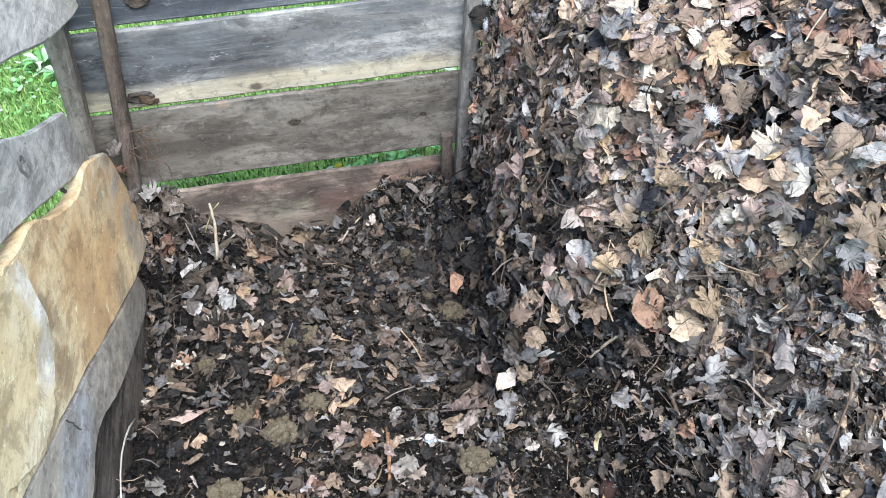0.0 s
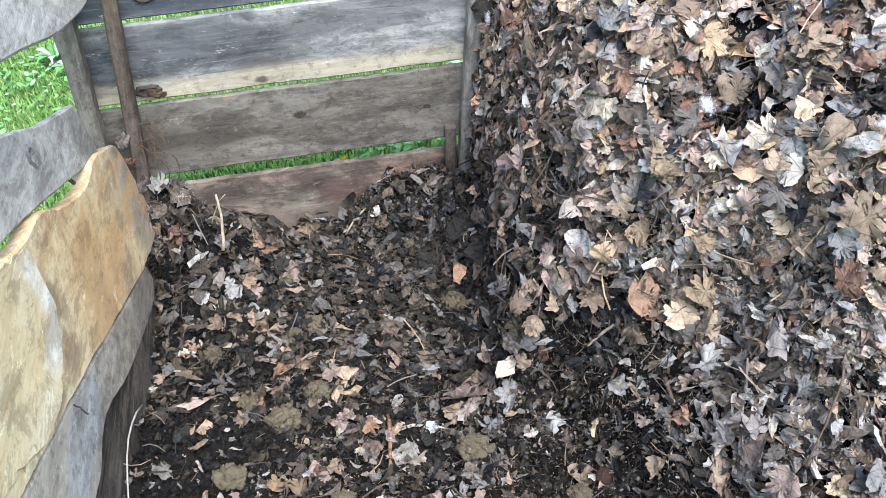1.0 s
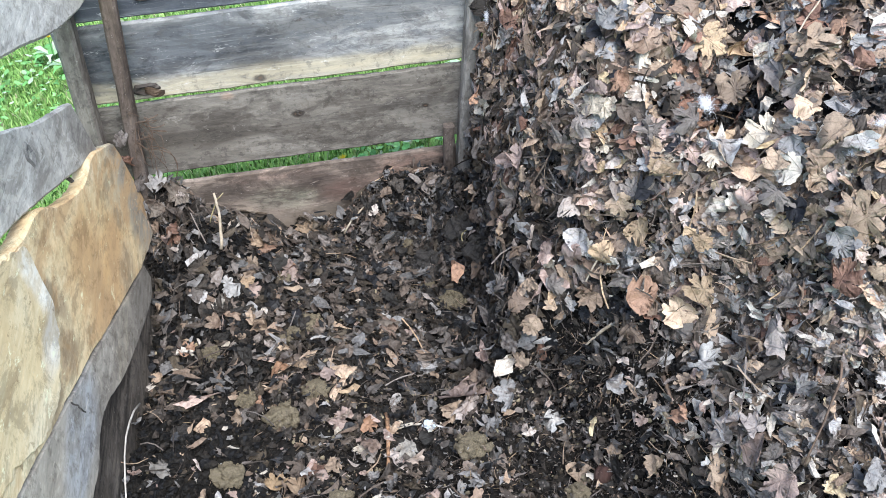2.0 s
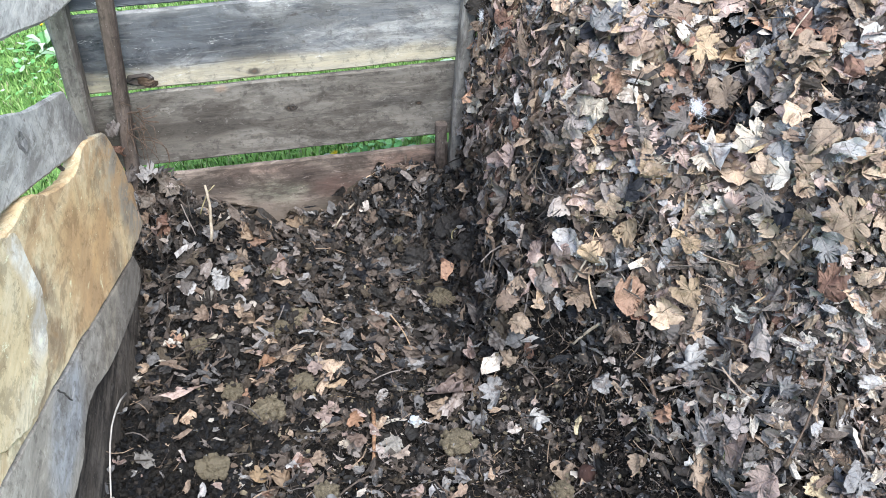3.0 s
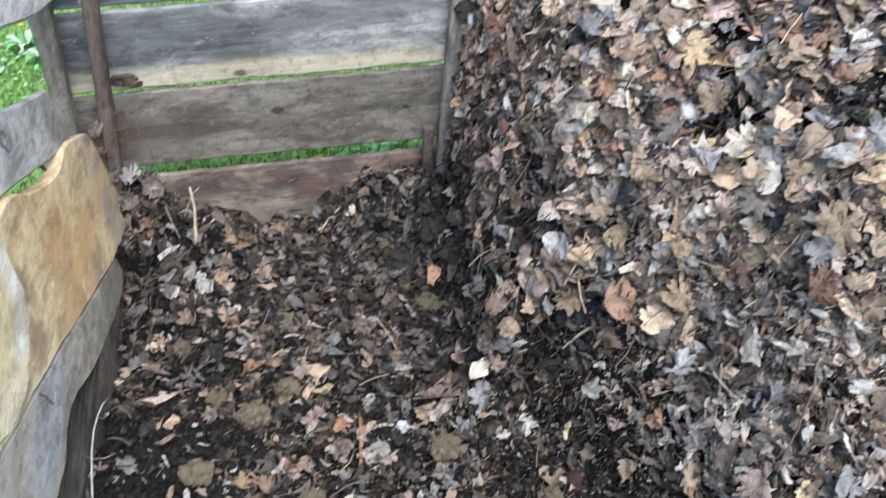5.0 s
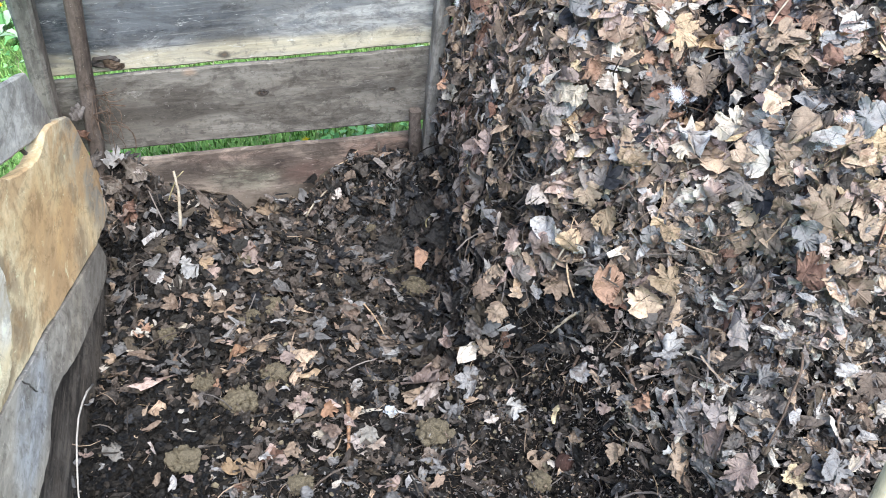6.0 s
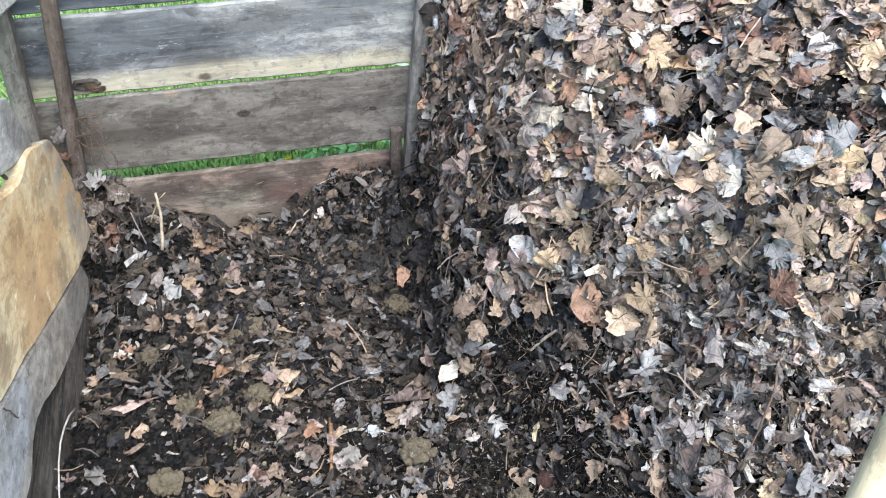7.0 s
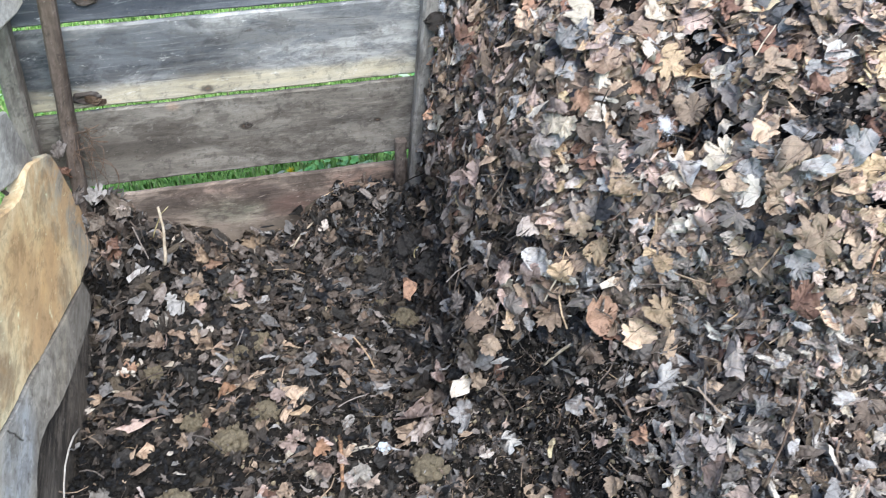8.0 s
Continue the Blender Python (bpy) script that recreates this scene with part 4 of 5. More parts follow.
def turned(rng, normals, tilt, hang=0.0):
    """Random turns whose up lies near the normals: matrices as columns; hang: how firmly the long side points down the slope."""
    n = normals + rng.normal(0, 1, normals.shape) * tilt
    n /= np.linalg.norm(n, axis=1)[:, None]
    r = rng.normal(0, 1, normals.shape)
    u = np.cross(n, r)
    if hang:
        down = normals * normals[:, 2:] - np.array([0, 0, 1.0])
        down -= n * (n * down).sum(1)[:, None]
        u = u / np.linalg.norm(u, axis=1)[:, None] + down / (np.linalg.norm(down, axis=1)[:, None] + 1e-6) * hang
    u /= np.linalg.norm(u, axis=1)[:, None]
    return np.stack([u, np.cross(n, u), n], 2)


def strewn(name, shapes, count, share, size, tilt, lift, material, seed, label, squash=1.0, hang=0.0, drape=0.0, level=0.0):
    """Many small pieces over the heap in one mesh; drape: how far each piece bends to the ground under it; level: how far it lies flat rather than along the slope."""
    rng = np.random.default_rng(seed)
    at, nor = places(rng, count, share)
    rot = turned(rng, nor * (1 - level) + np.array([0, 0, level]), tilt, hang)
    s = size[0] + (size[1] - size[0]) * rng.uniform(0, 1, count) ** 1.6
    above = rng.uniform(lift[0], lift[1], count)
    at = at + nor * above[:, None]
    which = rng.integers(0, len(shapes), count)
    vs, ts, us, base = [], [], [], 0
    for k, (v, t) in enumerate(shapes):
        pick = np.nonzero(which == k)[0]
        if not len(pick):
            continue
        p = np.einsum("nij,vj->nvi", rot[pick], v * np.array([1, 1, squash])) * s[pick][:, None, None] + at[pick][:, None]
        if drape:
            flat_up = nor[pick][:, None, 2]
            off = (p[..., 2] - surface(p[..., 0], p[..., 1])) * flat_up - above[pick][:, None]
            p = p - nor[pick][:, None] * np.clip(off * drape, -0.03, 0.03)[..., None]
        vs.append(p.reshape(-1, 3))
        ts.append((base + np.arange(len(pick))[:, None, None] * len(v) + t[None]).reshape(-1, 3))
        us.append(np.tile(v[:, :2], (len(pick), 1)))
        base += len(pick) * len(v)
    ob = under_heap(new(name, mesh_from(name, np.concatenate(vs), np.concatenate(ts), material, len(shapes[0][0]) > 60, np.concatenate(us))))
    return tagged(ob, label, kind="stuff")


front = smooth(QY, 1.05, 0.8)
high = smooth(RISE, 0.22 - 0.08 * front, 0.42 - 0.12 * front)
face = smooth(RISE, 0.03, 0.12) * smooth(RISE, 0.62, 0.40)
low = 1 - smooth(RISE, 0.05, 0.2)
near = (0.3 + 0.7 * smooth(QY, 0.35, 0.5)) * (0.35 + 0.65 * smooth(QX, 1.55, 1.38))
toe_line = 0.038 - 0.117 * (QY - 1.2) + 0.217 * (QY - 1.2) ** 2
wet = np.exp(-((QX - toe_line + 0.04 * smooth(QY, 1.2, 1.5)) / 0.13) ** 2) * smooth(QY, 1.10, 1.34) * smooth(RISE, 0.34, 0.16)
wet = np.maximum(wet, 0.9 * np.exp(-((QX + 0.12) / 0.2) ** 2 - ((QY - 1.66) / 0.15) ** 2))
top = smooth(RISE, 0.45, 0.62) * smooth(QY, 0.7, 0.95)
steep = smooth(AREA, 1.7, 2.6)
# Cavities in pile and floor; black scraps put their shade into colour.
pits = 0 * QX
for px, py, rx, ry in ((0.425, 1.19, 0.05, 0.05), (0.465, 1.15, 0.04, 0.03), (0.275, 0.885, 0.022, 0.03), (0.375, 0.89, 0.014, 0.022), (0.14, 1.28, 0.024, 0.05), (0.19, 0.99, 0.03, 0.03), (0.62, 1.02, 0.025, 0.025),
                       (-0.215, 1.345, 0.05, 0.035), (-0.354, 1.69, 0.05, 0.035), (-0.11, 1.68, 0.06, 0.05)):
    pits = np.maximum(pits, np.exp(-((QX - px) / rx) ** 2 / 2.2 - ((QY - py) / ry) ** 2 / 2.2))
# Keeps paler litter off the wet hollow and the pits painted dark.
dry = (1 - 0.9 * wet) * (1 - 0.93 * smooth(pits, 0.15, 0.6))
# Strip along the side wall where its shade is painted with black pieces.
wall_shade = smooth(QX, -0.48, -0.62) * smooth(QY, 1.76, 1.62)
face = face * (1 - 0.85 * wall_shade)
open_floor = low * near * dry * (1 - 0.9 * wall_shade)
clump = np.array([noise.noise(Vector((x * 11, y * 11, z * 11))) + 0.6 * noise.noise(Vector((x * 23, y * 23, z * 23 + 7))) for x, y, z in zip(QX, QY, QZ)])
clump = 0.12 + 0.88 * smooth(clump, -0.22, 0.12)
clear = 1 - smooth(pits, 0.03, 0.25)
fine = smooth(QY, 1.08, 0.90) * smooth(RISE, 0.62, 0.47)
foot = smooth(QY, 0.80, 0.62)
brow = smooth(QX, 0.30, 0.16) * smooth(QY, 1.10, 1.25)
matted = brow * smooth(RISE, 0.64, 0.48)
humus = smooth(QX, -0.12, 0.02) * smooth(QX, 0.34, 0.2) * smooth(QY, 1.12, 1.02) * smooth(RISE, 0.34, 0.22)
floor_leafy = (smooth(QX, -0.66, -0.5) + 0.9 * smooth(QY, 1.45, 1.6)) * (1 - 0.8 * humus)
STRIPS = [scrap_shape(rng0, 1.1 + 0.6 * rng0.random()) for _ in range(14)]
strewn("leaf_litter", FLAT_LEAVES, 3000, (0.02 + 0.3 * high + 1.3 * top) * near * high * dry * (1 - 0.8 * fine) * (1 - 0.9 * foot) * (1 - 0.75 * brow) * clump * clear, (0.045, 0.104), 0.40, (0.006, 0.046), m_fresh, 21, "brown and tan dead maple leaves in loose layers", drape=0.3, level=0.22)
strewn("leaf_litter", LOOSE_LEAVES, 1300, high * near * dry * (0.25 + 0.5 * fine + 0.8 * brow + 0.9 * foot) * (1 - 0.6 * matted) * clump * clear, (0.03, 0.066), 0.36, (0.0, 0.036), m_shred, 37, "small crumpled brown leaves pressed into the pile", drape=0.3, level=0.15)
strewn("leaf_scrap_layer", SCRAPS, 7000, (0.03 + high) * clump * near * dry * (1 - 0.75 * fine) * (1 - 0.6 * steep), (0.018, 0.07), 0.36, (-0.006, 0.030), m_fresh, 22, "torn scraps of dry leaves matted together", level=0.15)
strewn("leaf_scrap_layer", SCRAPS, 12500, (0.05 + high) * clump * near * dry * (0.15 + fine) * (1 - 0.5 * foot) * (1 - 0.5 * matted), (0.007, 0.032), 0.55, (-0.004, 0.038), m_shred, 36, "finely shredded scraps of dry leaves matted together")
strewn("leaf_scrap_layer", SCRAPS, 1500, high * foot * near * (0.3 + 0.7 * dry), (0.010, 0.05), 0.45, (0.0, 0.034), m_shred, 40, "grey and brown scraps of leaf at the foot of the pile")
strewn("rotting_scrap_layer", SCRAPS, 2600, (high * foot + 0.8 * matted) * near * (0.3 + 0.7 * dry), (0.010, 0.055), 0.4, (0.004, 0.036), m_rotten, 42, "dark damp scraps of leaf at the foot of the pile")
strewn("leaf_strip_layer", STRIPS, 6000, high * near * dry * (0.05 + steep), (0.018, 0.065), 0.3, (0.0, 0.032), m_face, 33, "matted strips of leaf hanging down the dug face", hang=1.1)
strewn("leaf_chip_layer", CHIPS, 8000, (0.02 + high) * near * dry, (0.008, 0.022), 0.6, (0.0, 0.03), m_shred, 32, "small chips of broken leaf over the pile")
strewn("leaf_bit_layer", BITS, 32000, (0.10 + high + 0.8 * fine) * near * (0.25 + 0.75 * dry) * (1 - 0.8 * wall_shade), (0.003, 0.010), 0.8, (0.0, 0.034), m_shred, 34, "crumbled bits of dry leaf over the pile")
strewn("rotting_leaf_layer", LOOSE_LEAVES, 900, (face + 1.2 * matted) * near * dry * (1 - 0.7 * humus), (0.035, 0.085), 0.4, (-0.004, 0.026), m_rotten, 23, "dark half-rotted leaves matted on the dug face", drape=0.4)
strewn("rotting_scrap_layer", SCRAPS, 7500, (face + 0.10 * (1 - wall_shade) + 0.2 * steep + 0.9 * high * foot + 0.8 * matted) * near * dry * (1 - 0.55 * humus), (0.009, 0.034), 0.55, (-0.004, 0.026), m_rotten, 24, "dark scraps of rotted leaf")
strewn("rotting_bit_layer", BITS, 24000, (face + 0.65 * low * (1 - 0.8 * wall_shade) + humus + 0.9 * wet) * near, (0.003, 0.009), 0.9, (0.0, 0.018), m_rotten, 35, "dark crumbled bits of rotted leaf")
strewn("black_compost_layer", SCRAPS, 7200, (wet + 0.05 * low * (1 - wall_shade) + 1.2 * smooth(pits, 0.2, 0.6)) * near, (0.010, 0.036), 0.8, (-0.003, 0.016), m_black, 30, "wet black compost scraps in the dug hollow; in the pits they stand for shade")
strewn("floor_leaf_layer", LOOSE_LEAVES, 640, open_floor * floor_leafy * (0.25 + 0.75 * clump), (0.035, 0.08), 0.4, (0.0, 0.014), m_floor, 25, "wet dark leaves lying on the dug floor", drape=0.3)
strewn("floor_scrap_layer", SCRAPS, 4800, open_floor * clump, (0.008, 0.032), 0.5, (-0.003, 0.010), m_floor, 26, "wet scraps of leaf on the dug floor")
strewn("compost_crumb", CRUMBS, 17000, (low * (1 - 0.85 * wall_shade) + 0.5 * face + 0.6 * wet + 1.6 * humus) * near, (0.003, 0.017), 1.0, (-0.003, 0.010), m_crumb, 27, "dark crumbs of compost")
strewn("sodden_scrap_layer", SCRAPS, 4200, wall_shade * near, (0.008, 0.034), 0.7, (-0.004, 0.010), m_sodden_shade, 41, "sodden black scraps of leaf, darkened as shade by the side wall")
strewn("black_crumb", CRUMBS, 8000, (1.4 * wall_shade + 1.2 * wet) * near, (0.004, 0.024), 1.0, (-0.003, 0.012), m_sodden_shade, 38, "wet black crumbs of rotted compost, the side wall's shade in their colour")
strewn("black_leaf_layer", LOOSE_LEAVES, 700, (1.5 * wet + 0.25 * open_floor) * near, (0.035, 0.07), 0.55, (0.0, 0.02), m_black, 39, "black sodden leaves in the dug hollow")
strewn("straw_clump", CRUMBS, 1900, low * near * (1 - 0.8 * wall_shade) * (1 + humus) * clump, (0.004, 0.018), 1.0, (0.0, 0.010), m_clod, 29, "olive-brown crumbly lumps in the dug floor", 0.8)
strewn("leaf_stalk", STALKS, 2600, near * (0.3 + high), (0.03, 0.10), 0.5, (0.006, 0.040), m_stalk, 28, "thin dry leaf stalks and straws", hang=0.5)
strewn("fibre", STALKS, 13000, near * (low + 0.7 + humus + fine) * (1 - 0.8 * wall_shade), (0.010, 0.035), 0.7, (0.0, 0.022), m_stalk, 31, "short fine fibres and bits of straw")

# ---- loose leaves that can be told apart ----
def leaf_mesh(name, shape, material):
    v, t = shape
    return mesh_from(name, v, t, material, True, v[:, :2])


ONE_LIGHT = [leaf_mesh("leaf", s, m_single) for s in FLAT_LEAVES]
ONE_DARK = [leaf_mesh("leaf", s, m_single_dark) for s in FLAT_LEAVES]


def lay(ob, x, y, size, spin, lift, lean=(0.0, 0.0)):
    """Puts a leaf-like thing on the heap's slope."""
    n = (heap_normal(x, y, 0.05) + Vector((lean[0], lean[1], 0))).normalized()
    m = n.to_track_quat("Z", "Y").to_matrix().to_4x4() @ Matrix.Rotation(radians(spin), 4, "Z") @ Matrix.Diagonal((size, size, size, 1))
    m.translation = Vector((x, y, rough_height(x, y))) + n * lift
    ob.matrix_basis = m
    return ob


leaf_rng = np.random.default_rng(77)
for share, meshes, count, big in ((high * near * (1 - 0.75 * foot) * (1 - 0.65 * fine) * clear, ONE_LIGHT, 200, (0.05, 0.095)), ((low + 0.5 * face) * near * (1 - 0.8 * wet) * (1 - 0.85 * wall_shade) * (1 - 0.7 * humus) * (0.6 + smooth(QY, 1.4, 1.55)), ONE_DARK, 130, (0.04, 0.075))):
    at, nor = places(leaf_rng, count, share)
    for x, y, _ in at:
        ob = under_heap(new("leaf", meshes[int(leaf_rng.integers(len(meshes)))]))
        lean = leaf_rng.normal(0, 0.3, 2)
        lay(ob, float(x), float(y), float(leaf_rng.uniform(*big)), float(leaf_rng.uniform(0, 360)), 0.042 if meshes is ONE_LIGHT else 0.014, (float(lean[0]), float(lean[1])))

LEAF_WORDS = {"tan": "tan", "cream": "cream-coloured", "pale": "pale pinkish", "pink": "pinkish brown", "taupe": "grey-brown spotted", "grey": "grey", "white": "bleached white-grey",
              "black": "black rotting", "gold": "golden tan", "brown": "dark brown", "orange": "orange-brown", "rust": "rust-red"}
leaf_count = [0]


def fallen_leaf(colour, x, y, size, spin):
    """One single leaf lying on top of the heap."""
    leaf_count[0] += 1
    rng = np.random.default_rng(900 + leaf_count[0])
    v, t = leaf_shape(rng, float(rng.uniform(0.4, 0.95)), float(rng.choice([0.1, 0.35, 0.6, 0.8])), float(rng.choice([0.0, 0.1, 0.2, 0.4])))
    # Leaves left of x = -0.2 take the copies darkened for shade.
    ob = new("maple_leaf", mesh_from("maple_leaf", v, t, (m_leaf if x > -0.2 else m_shaded)[colour], True, v[:, :2]))
    up = (0.058 if heap_height(x, y) > 0.3 else 0.026)
    lean = rng.normal(0, 0.24, 2)
    lay(ob, x, y, size * 1.08, spin, up, (float(lean[0]), float(lean[1])))
    return tagged(ob, LEAF_WORDS[colour] + " dead maple leaf, curled, lying on the compost heap", "leaf", "fallen leaves on the heap")


fallen_leaf("white", 0.414, 1.067, 0.108, 150)
fallen_leaf("pink", 0.219, 1.225, 0.089, 345)
fallen_leaf("taupe", 0.357, 1.139, 0.094, 80)
fallen_leaf("orange", 0.402, 1.114, 0.057, 235)
fallen_leaf("orange", 0.336, 1.174, 0.069, 300)
fallen_leaf("cream", 0.477, 1.054, 0.082, 40)
fallen_leaf("black", 0.259, 1.122, 0.07, 5)
fallen_leaf("taupe", 0.287, 1.199, 0.069, 300)
fallen_leaf("cream", 0.311, 1.388, 0.106, 165)
fallen_leaf("grey", 0.28, 1.375, 0.061, 350)
fallen_leaf("taupe", 0.466, 0.976, 0.078, 145)
fallen_leaf("black", 0.499, 0.926, 0.069, 120)
fallen_leaf("tan", 0.546, 0.894, 0.096, 300)
fallen_leaf("pale", 0.447, 0.811, 0.11, 345)
fallen_leaf("gold", 0.338, 0.949, 0.071, 350)
fallen_leaf("gold", 0.342, 0.997, 0.045, 300)
fallen_leaf("white", 0.317, 0.867, 0.078, 250)
fallen_leaf("white", 0.302, 0.809, 0.06, 95)
fallen_leaf("tan", 0.041, 1.098, 0.056, 145)
fallen_leaf("tan", 0.11, 1.19, 0.065, 95)
fallen_leaf("taupe", 0.126, 1.12, 0.06, 330)
fallen_leaf("pink", -0.111, 1.055, 0.114, 245)
fallen_leaf("tan", -0.139, 1.022, 0.081, 5)
fallen_leaf("grey", -0.069, 0.959, 0.07, 40)
fallen_leaf("white", 0.044, 0.934, 0.067, 100)
fallen_leaf("orange", -0.512, 1.247, 0.068, 25)
fallen_leaf("tan", -0.473, 1.242, 0.046, 190)
fallen_leaf("taupe", -0.583, 1.134, 0.073, 15)
fallen_leaf("pale", -0.279, 0.931, 0.088, 170)
fallen_leaf("pink", -0.334, 0.956, 0.057, 300)
fallen_leaf("pink", -0.375, 1.057, 0.06, 245)
fallen_leaf("orange", -0.756, 1.376, 0.055, 270)
fallen_leaf("rust", -0.764, 1.707, 0.092, 250)
fallen_leaf("grey", -0.80, 1.845, 0.075, 280)
fallen_leaf("tan", -0.596, 1.62, 0.093, 85)
fallen_leaf("pink", -0.597, 1.567, 0.066, 230)
fallen_leaf("pink", -0.498, 1.61, 0.079, 60)
fallen_leaf("tan", -0.45, 1.838, 0.07, 20)
fallen_leaf("white", -0.649, 1.564, 0.071, 85)
fallen_leaf("white", -0.671, 1.509, 0.056, 315)
fallen_leaf("pale", -0.543, 1.353, 0.048, 135)
fallen_leaf("taupe", -0.275, 1.396, 0.089, 165)
fallen_leaf("grey", -0.381, 1.313, 0.05, 275)
fallen_leaf("black", -0.272, 1.556, 0.088, 190)
fallen_leaf("black", -0.547, 1.519, 0.092, 265)
fallen_leaf("tan", 0.498, 1.222, 0.089, 320)
fallen_leaf("tan", 0.566, 1.143, 0.101, 245)
fallen_leaf("orange", 0.623, 1.152, 0.055, 220)
fallen_leaf("rust", 0.44, 1.255, 0.044, 340)
fallen_leaf("gold", 0.409, 1.225, 0.054, 260)
fallen_leaf("tan", 0.539, 0.99, 0.098, 145)
fallen_leaf("white", 0.562, 0.943, 0.063, 215)
fallen_leaf("rust", 0.528, 0.816, 0.085, 15)
fallen_leaf("pink", 0.242, 1.291, 0.066, 175)
fallen_leaf("orange", 0.271, 1.282, 0.059, 100)
fallen_leaf("cream", 0.249, 1.265, 0.059, 205)
fallen_leaf("pale", 0.218, 1.267, 0.075, 345)
fallen_leaf("rust", 0.291, 1.172, 0.058, 65)
fallen_leaf("cream", 0.291, 1.149, 0.051, 135)
fallen_leaf("cream", 0.385, 1.049, 0.067, 170)
fallen_leaf("tan", 0.298, 1.114, 0.057, 180)
fallen_leaf("white", 0.544, 0.73, 0.054, 75)
fallen_leaf("taupe", 0.355, 0.668, 0.042, 40)
fallen_leaf("grey", 0.421, 0.721, 0.052, 305)
fallen_leaf("pale", 0.528, 0.886, 0.073, 305)
fallen_leaf("tan", 0.356, 1.679, 0.103, 55)
fallen_leaf("cream", 0.242, 1.722, 0.091, 220)
fallen_leaf("rust", 0.861, 1.432, 0.123, 40)
fallen_leaf("white", 0.55, 1.42, 0.075, 260)
fallen_leaf("grey", 0.637, 0.953, 0.09, 95)
fallen_leaf("cream", 0.238, 1.273, 0.076, 10)
fallen_leaf("tan", 0.581, 1.154, 0.095, 185)
fallen_leaf("pink", 0.793, 0.95, 0.066, 270)
fallen_leaf("tan", 0.198, 1.812, 0.08, 265)
fallen_leaf("tan", 0.645, 0.77, 0.065, 25)
fallen_leaf("tan", 0.542, 0.903, 0.084, 25)
fallen_leaf("white", 0.793, 0.909, 0.05, 240)

fallen_leaf("taupe", -0.83, 1.80, 0.08, 40)
fallen_leaf("pale", -0.775, 1.84, 0.06, 120)
fallen_leaf("pink", -0.845, 1.74, 0.075, 200)
fallen_leaf("grey", -0.74, 1.80, 0.07, 310)
fallen_leaf("taupe", 0.03, 1.15, 0.07, 15)
fallen_leaf("pale", 0.05, 1.18, 0.065, 95)
fallen_leaf("tan", 0.075, 1.12, 0.045, 250)
fallen_leaf("pale", -0.775, 1.81, 0.07, 20)
fallen_leaf("taupe", -0.81, 1.83, 0.075, 130)
fallen_leaf("pink", -0.775, 1.70, 0.095, 250)
fallen_leaf("taupe", -0.72, 1.765, 0.07, 60)

fallen_leaf("pale", -0.371, 1.068, 0.050, 50)
fallen_leaf("white", -0.261, 1.104, 0.050, 190)
fallen_leaf("pale", -0.294, 0.923, 0.070, 128)
fallen_leaf("white", -0.251, 0.947, 0.060, 87)
fallen_leaf("tan", -0.401, 0.924, 0.055, 65)
fallen_leaf("orange", -0.322, 1.019, 0.050, 270)
fallen_leaf("cream", -0.351, 0.947, 0.050, 60)
fallen_leaf("pink", -0.381, 1.051, 0.055, 150)
fallen_leaf("pale", -0.246, 0.907, 0.060, 121)
fallen_leaf("grey", -0.065, 0.964, 0.065, 304)
fallen_leaf("pink", -0.274, 1.367, 0.075, 320)
fallen_leaf("pink", -0.401, 1.198, 0.055, 50)
fallen_leaf("tan", -0.595, 1.119, 0.070, 256)
fallen_leaf("orange", -0.569, 1.157, 0.050, 98)
fallen_leaf("gold", -0.526, 0.929, 0.055, 250)
fallen_leaf("tan", -0.477, 0.903, 0.060, 321)
fallen_leaf("grey", -0.744, 0.984, 0.060, 86)
fallen_leaf("tan", -0.449, 1.832, 0.060, 296)
fallen_leaf("orange", -0.559, 1.663, 0.070, 244)
fallen_leaf("orange", -0.499, 1.622, 0.065, 255)
fallen_leaf("gold", -0.604, 1.581, 0.060, 246)
fallen_leaf("tan", -0.578, 1.676, 0.060, 330)
fallen_leaf("white", -0.660, 1.573, 0.050, 286)
fallen_leaf("grey", -0.673, 1.529, 0.045, 339)
fallen_leaf("taupe", -0.738, 1.830, 0.065, 220)
fallen_leaf("taupe", -0.780, 1.805, 0.090, 89)
fallen_leaf("orange", 0.263, 0.748, 0.060, 96)
fallen_leaf("pale", 0.365, 0.677, 0.060, 10)
fallen_leaf("pink", 0.351, 0.663, 0.070, 278)
fallen_leaf("pink", 0.365, 0.611, 0.072, 152)
fallen_leaf("grey", 0.459, 0.560, 0.055, 230)
fallen_leaf("tan", 0.274, 0.661, 0.080, 120)
fallen_leaf("pink", 0.200, 0.815, 0.030, 70)
fallen_leaf("tan", 0.207, 0.737, 0.060, 188)
fallen_leaf("gold", 0.317, 1.108, 0.050, 25)
fallen_leaf("grey", 0.526, 0.873, 0.070, 220)
fallen_leaf("brown", -0.057, 1.065, 0.060, 300)
fallen_leaf("black", 0.004, 1.301, 0.060, 120)
fallen_leaf("black", -0.287, 1.543, 0.070, 220)
fallen_leaf("black", -0.365, 1.783, 0.060, 70)
fallen_leaf("taupe", 0.000, 1.088, 0.050, 130)
fallen_leaf("brown", 0.157, 1.082, 0.060, 135)
fallen_leaf("white", 0.043, 0.936, 0.050, 275)
fallen_leaf("pale", 0.129, 1.240, 0.070, 115)
fallen_leaf("pink", 0.128, 1.171, 0.060, 120)
fallen_leaf("taupe", 0.100, 1.357, 0.090, 70)
fallen_leaf("brown", 0.079, 1.381, 0.080, 90)
fallen_leaf("brown", 0.139, 1.286, 0.060, 25)
fallen_leaf("orange", 0.338, 1.211, 0.060, 95)
fallen_leaf("rust", 0.454, 1.218, 0.060, 235)
fallen_leaf("tan", 0.294, 1.153, 0.050, 110)
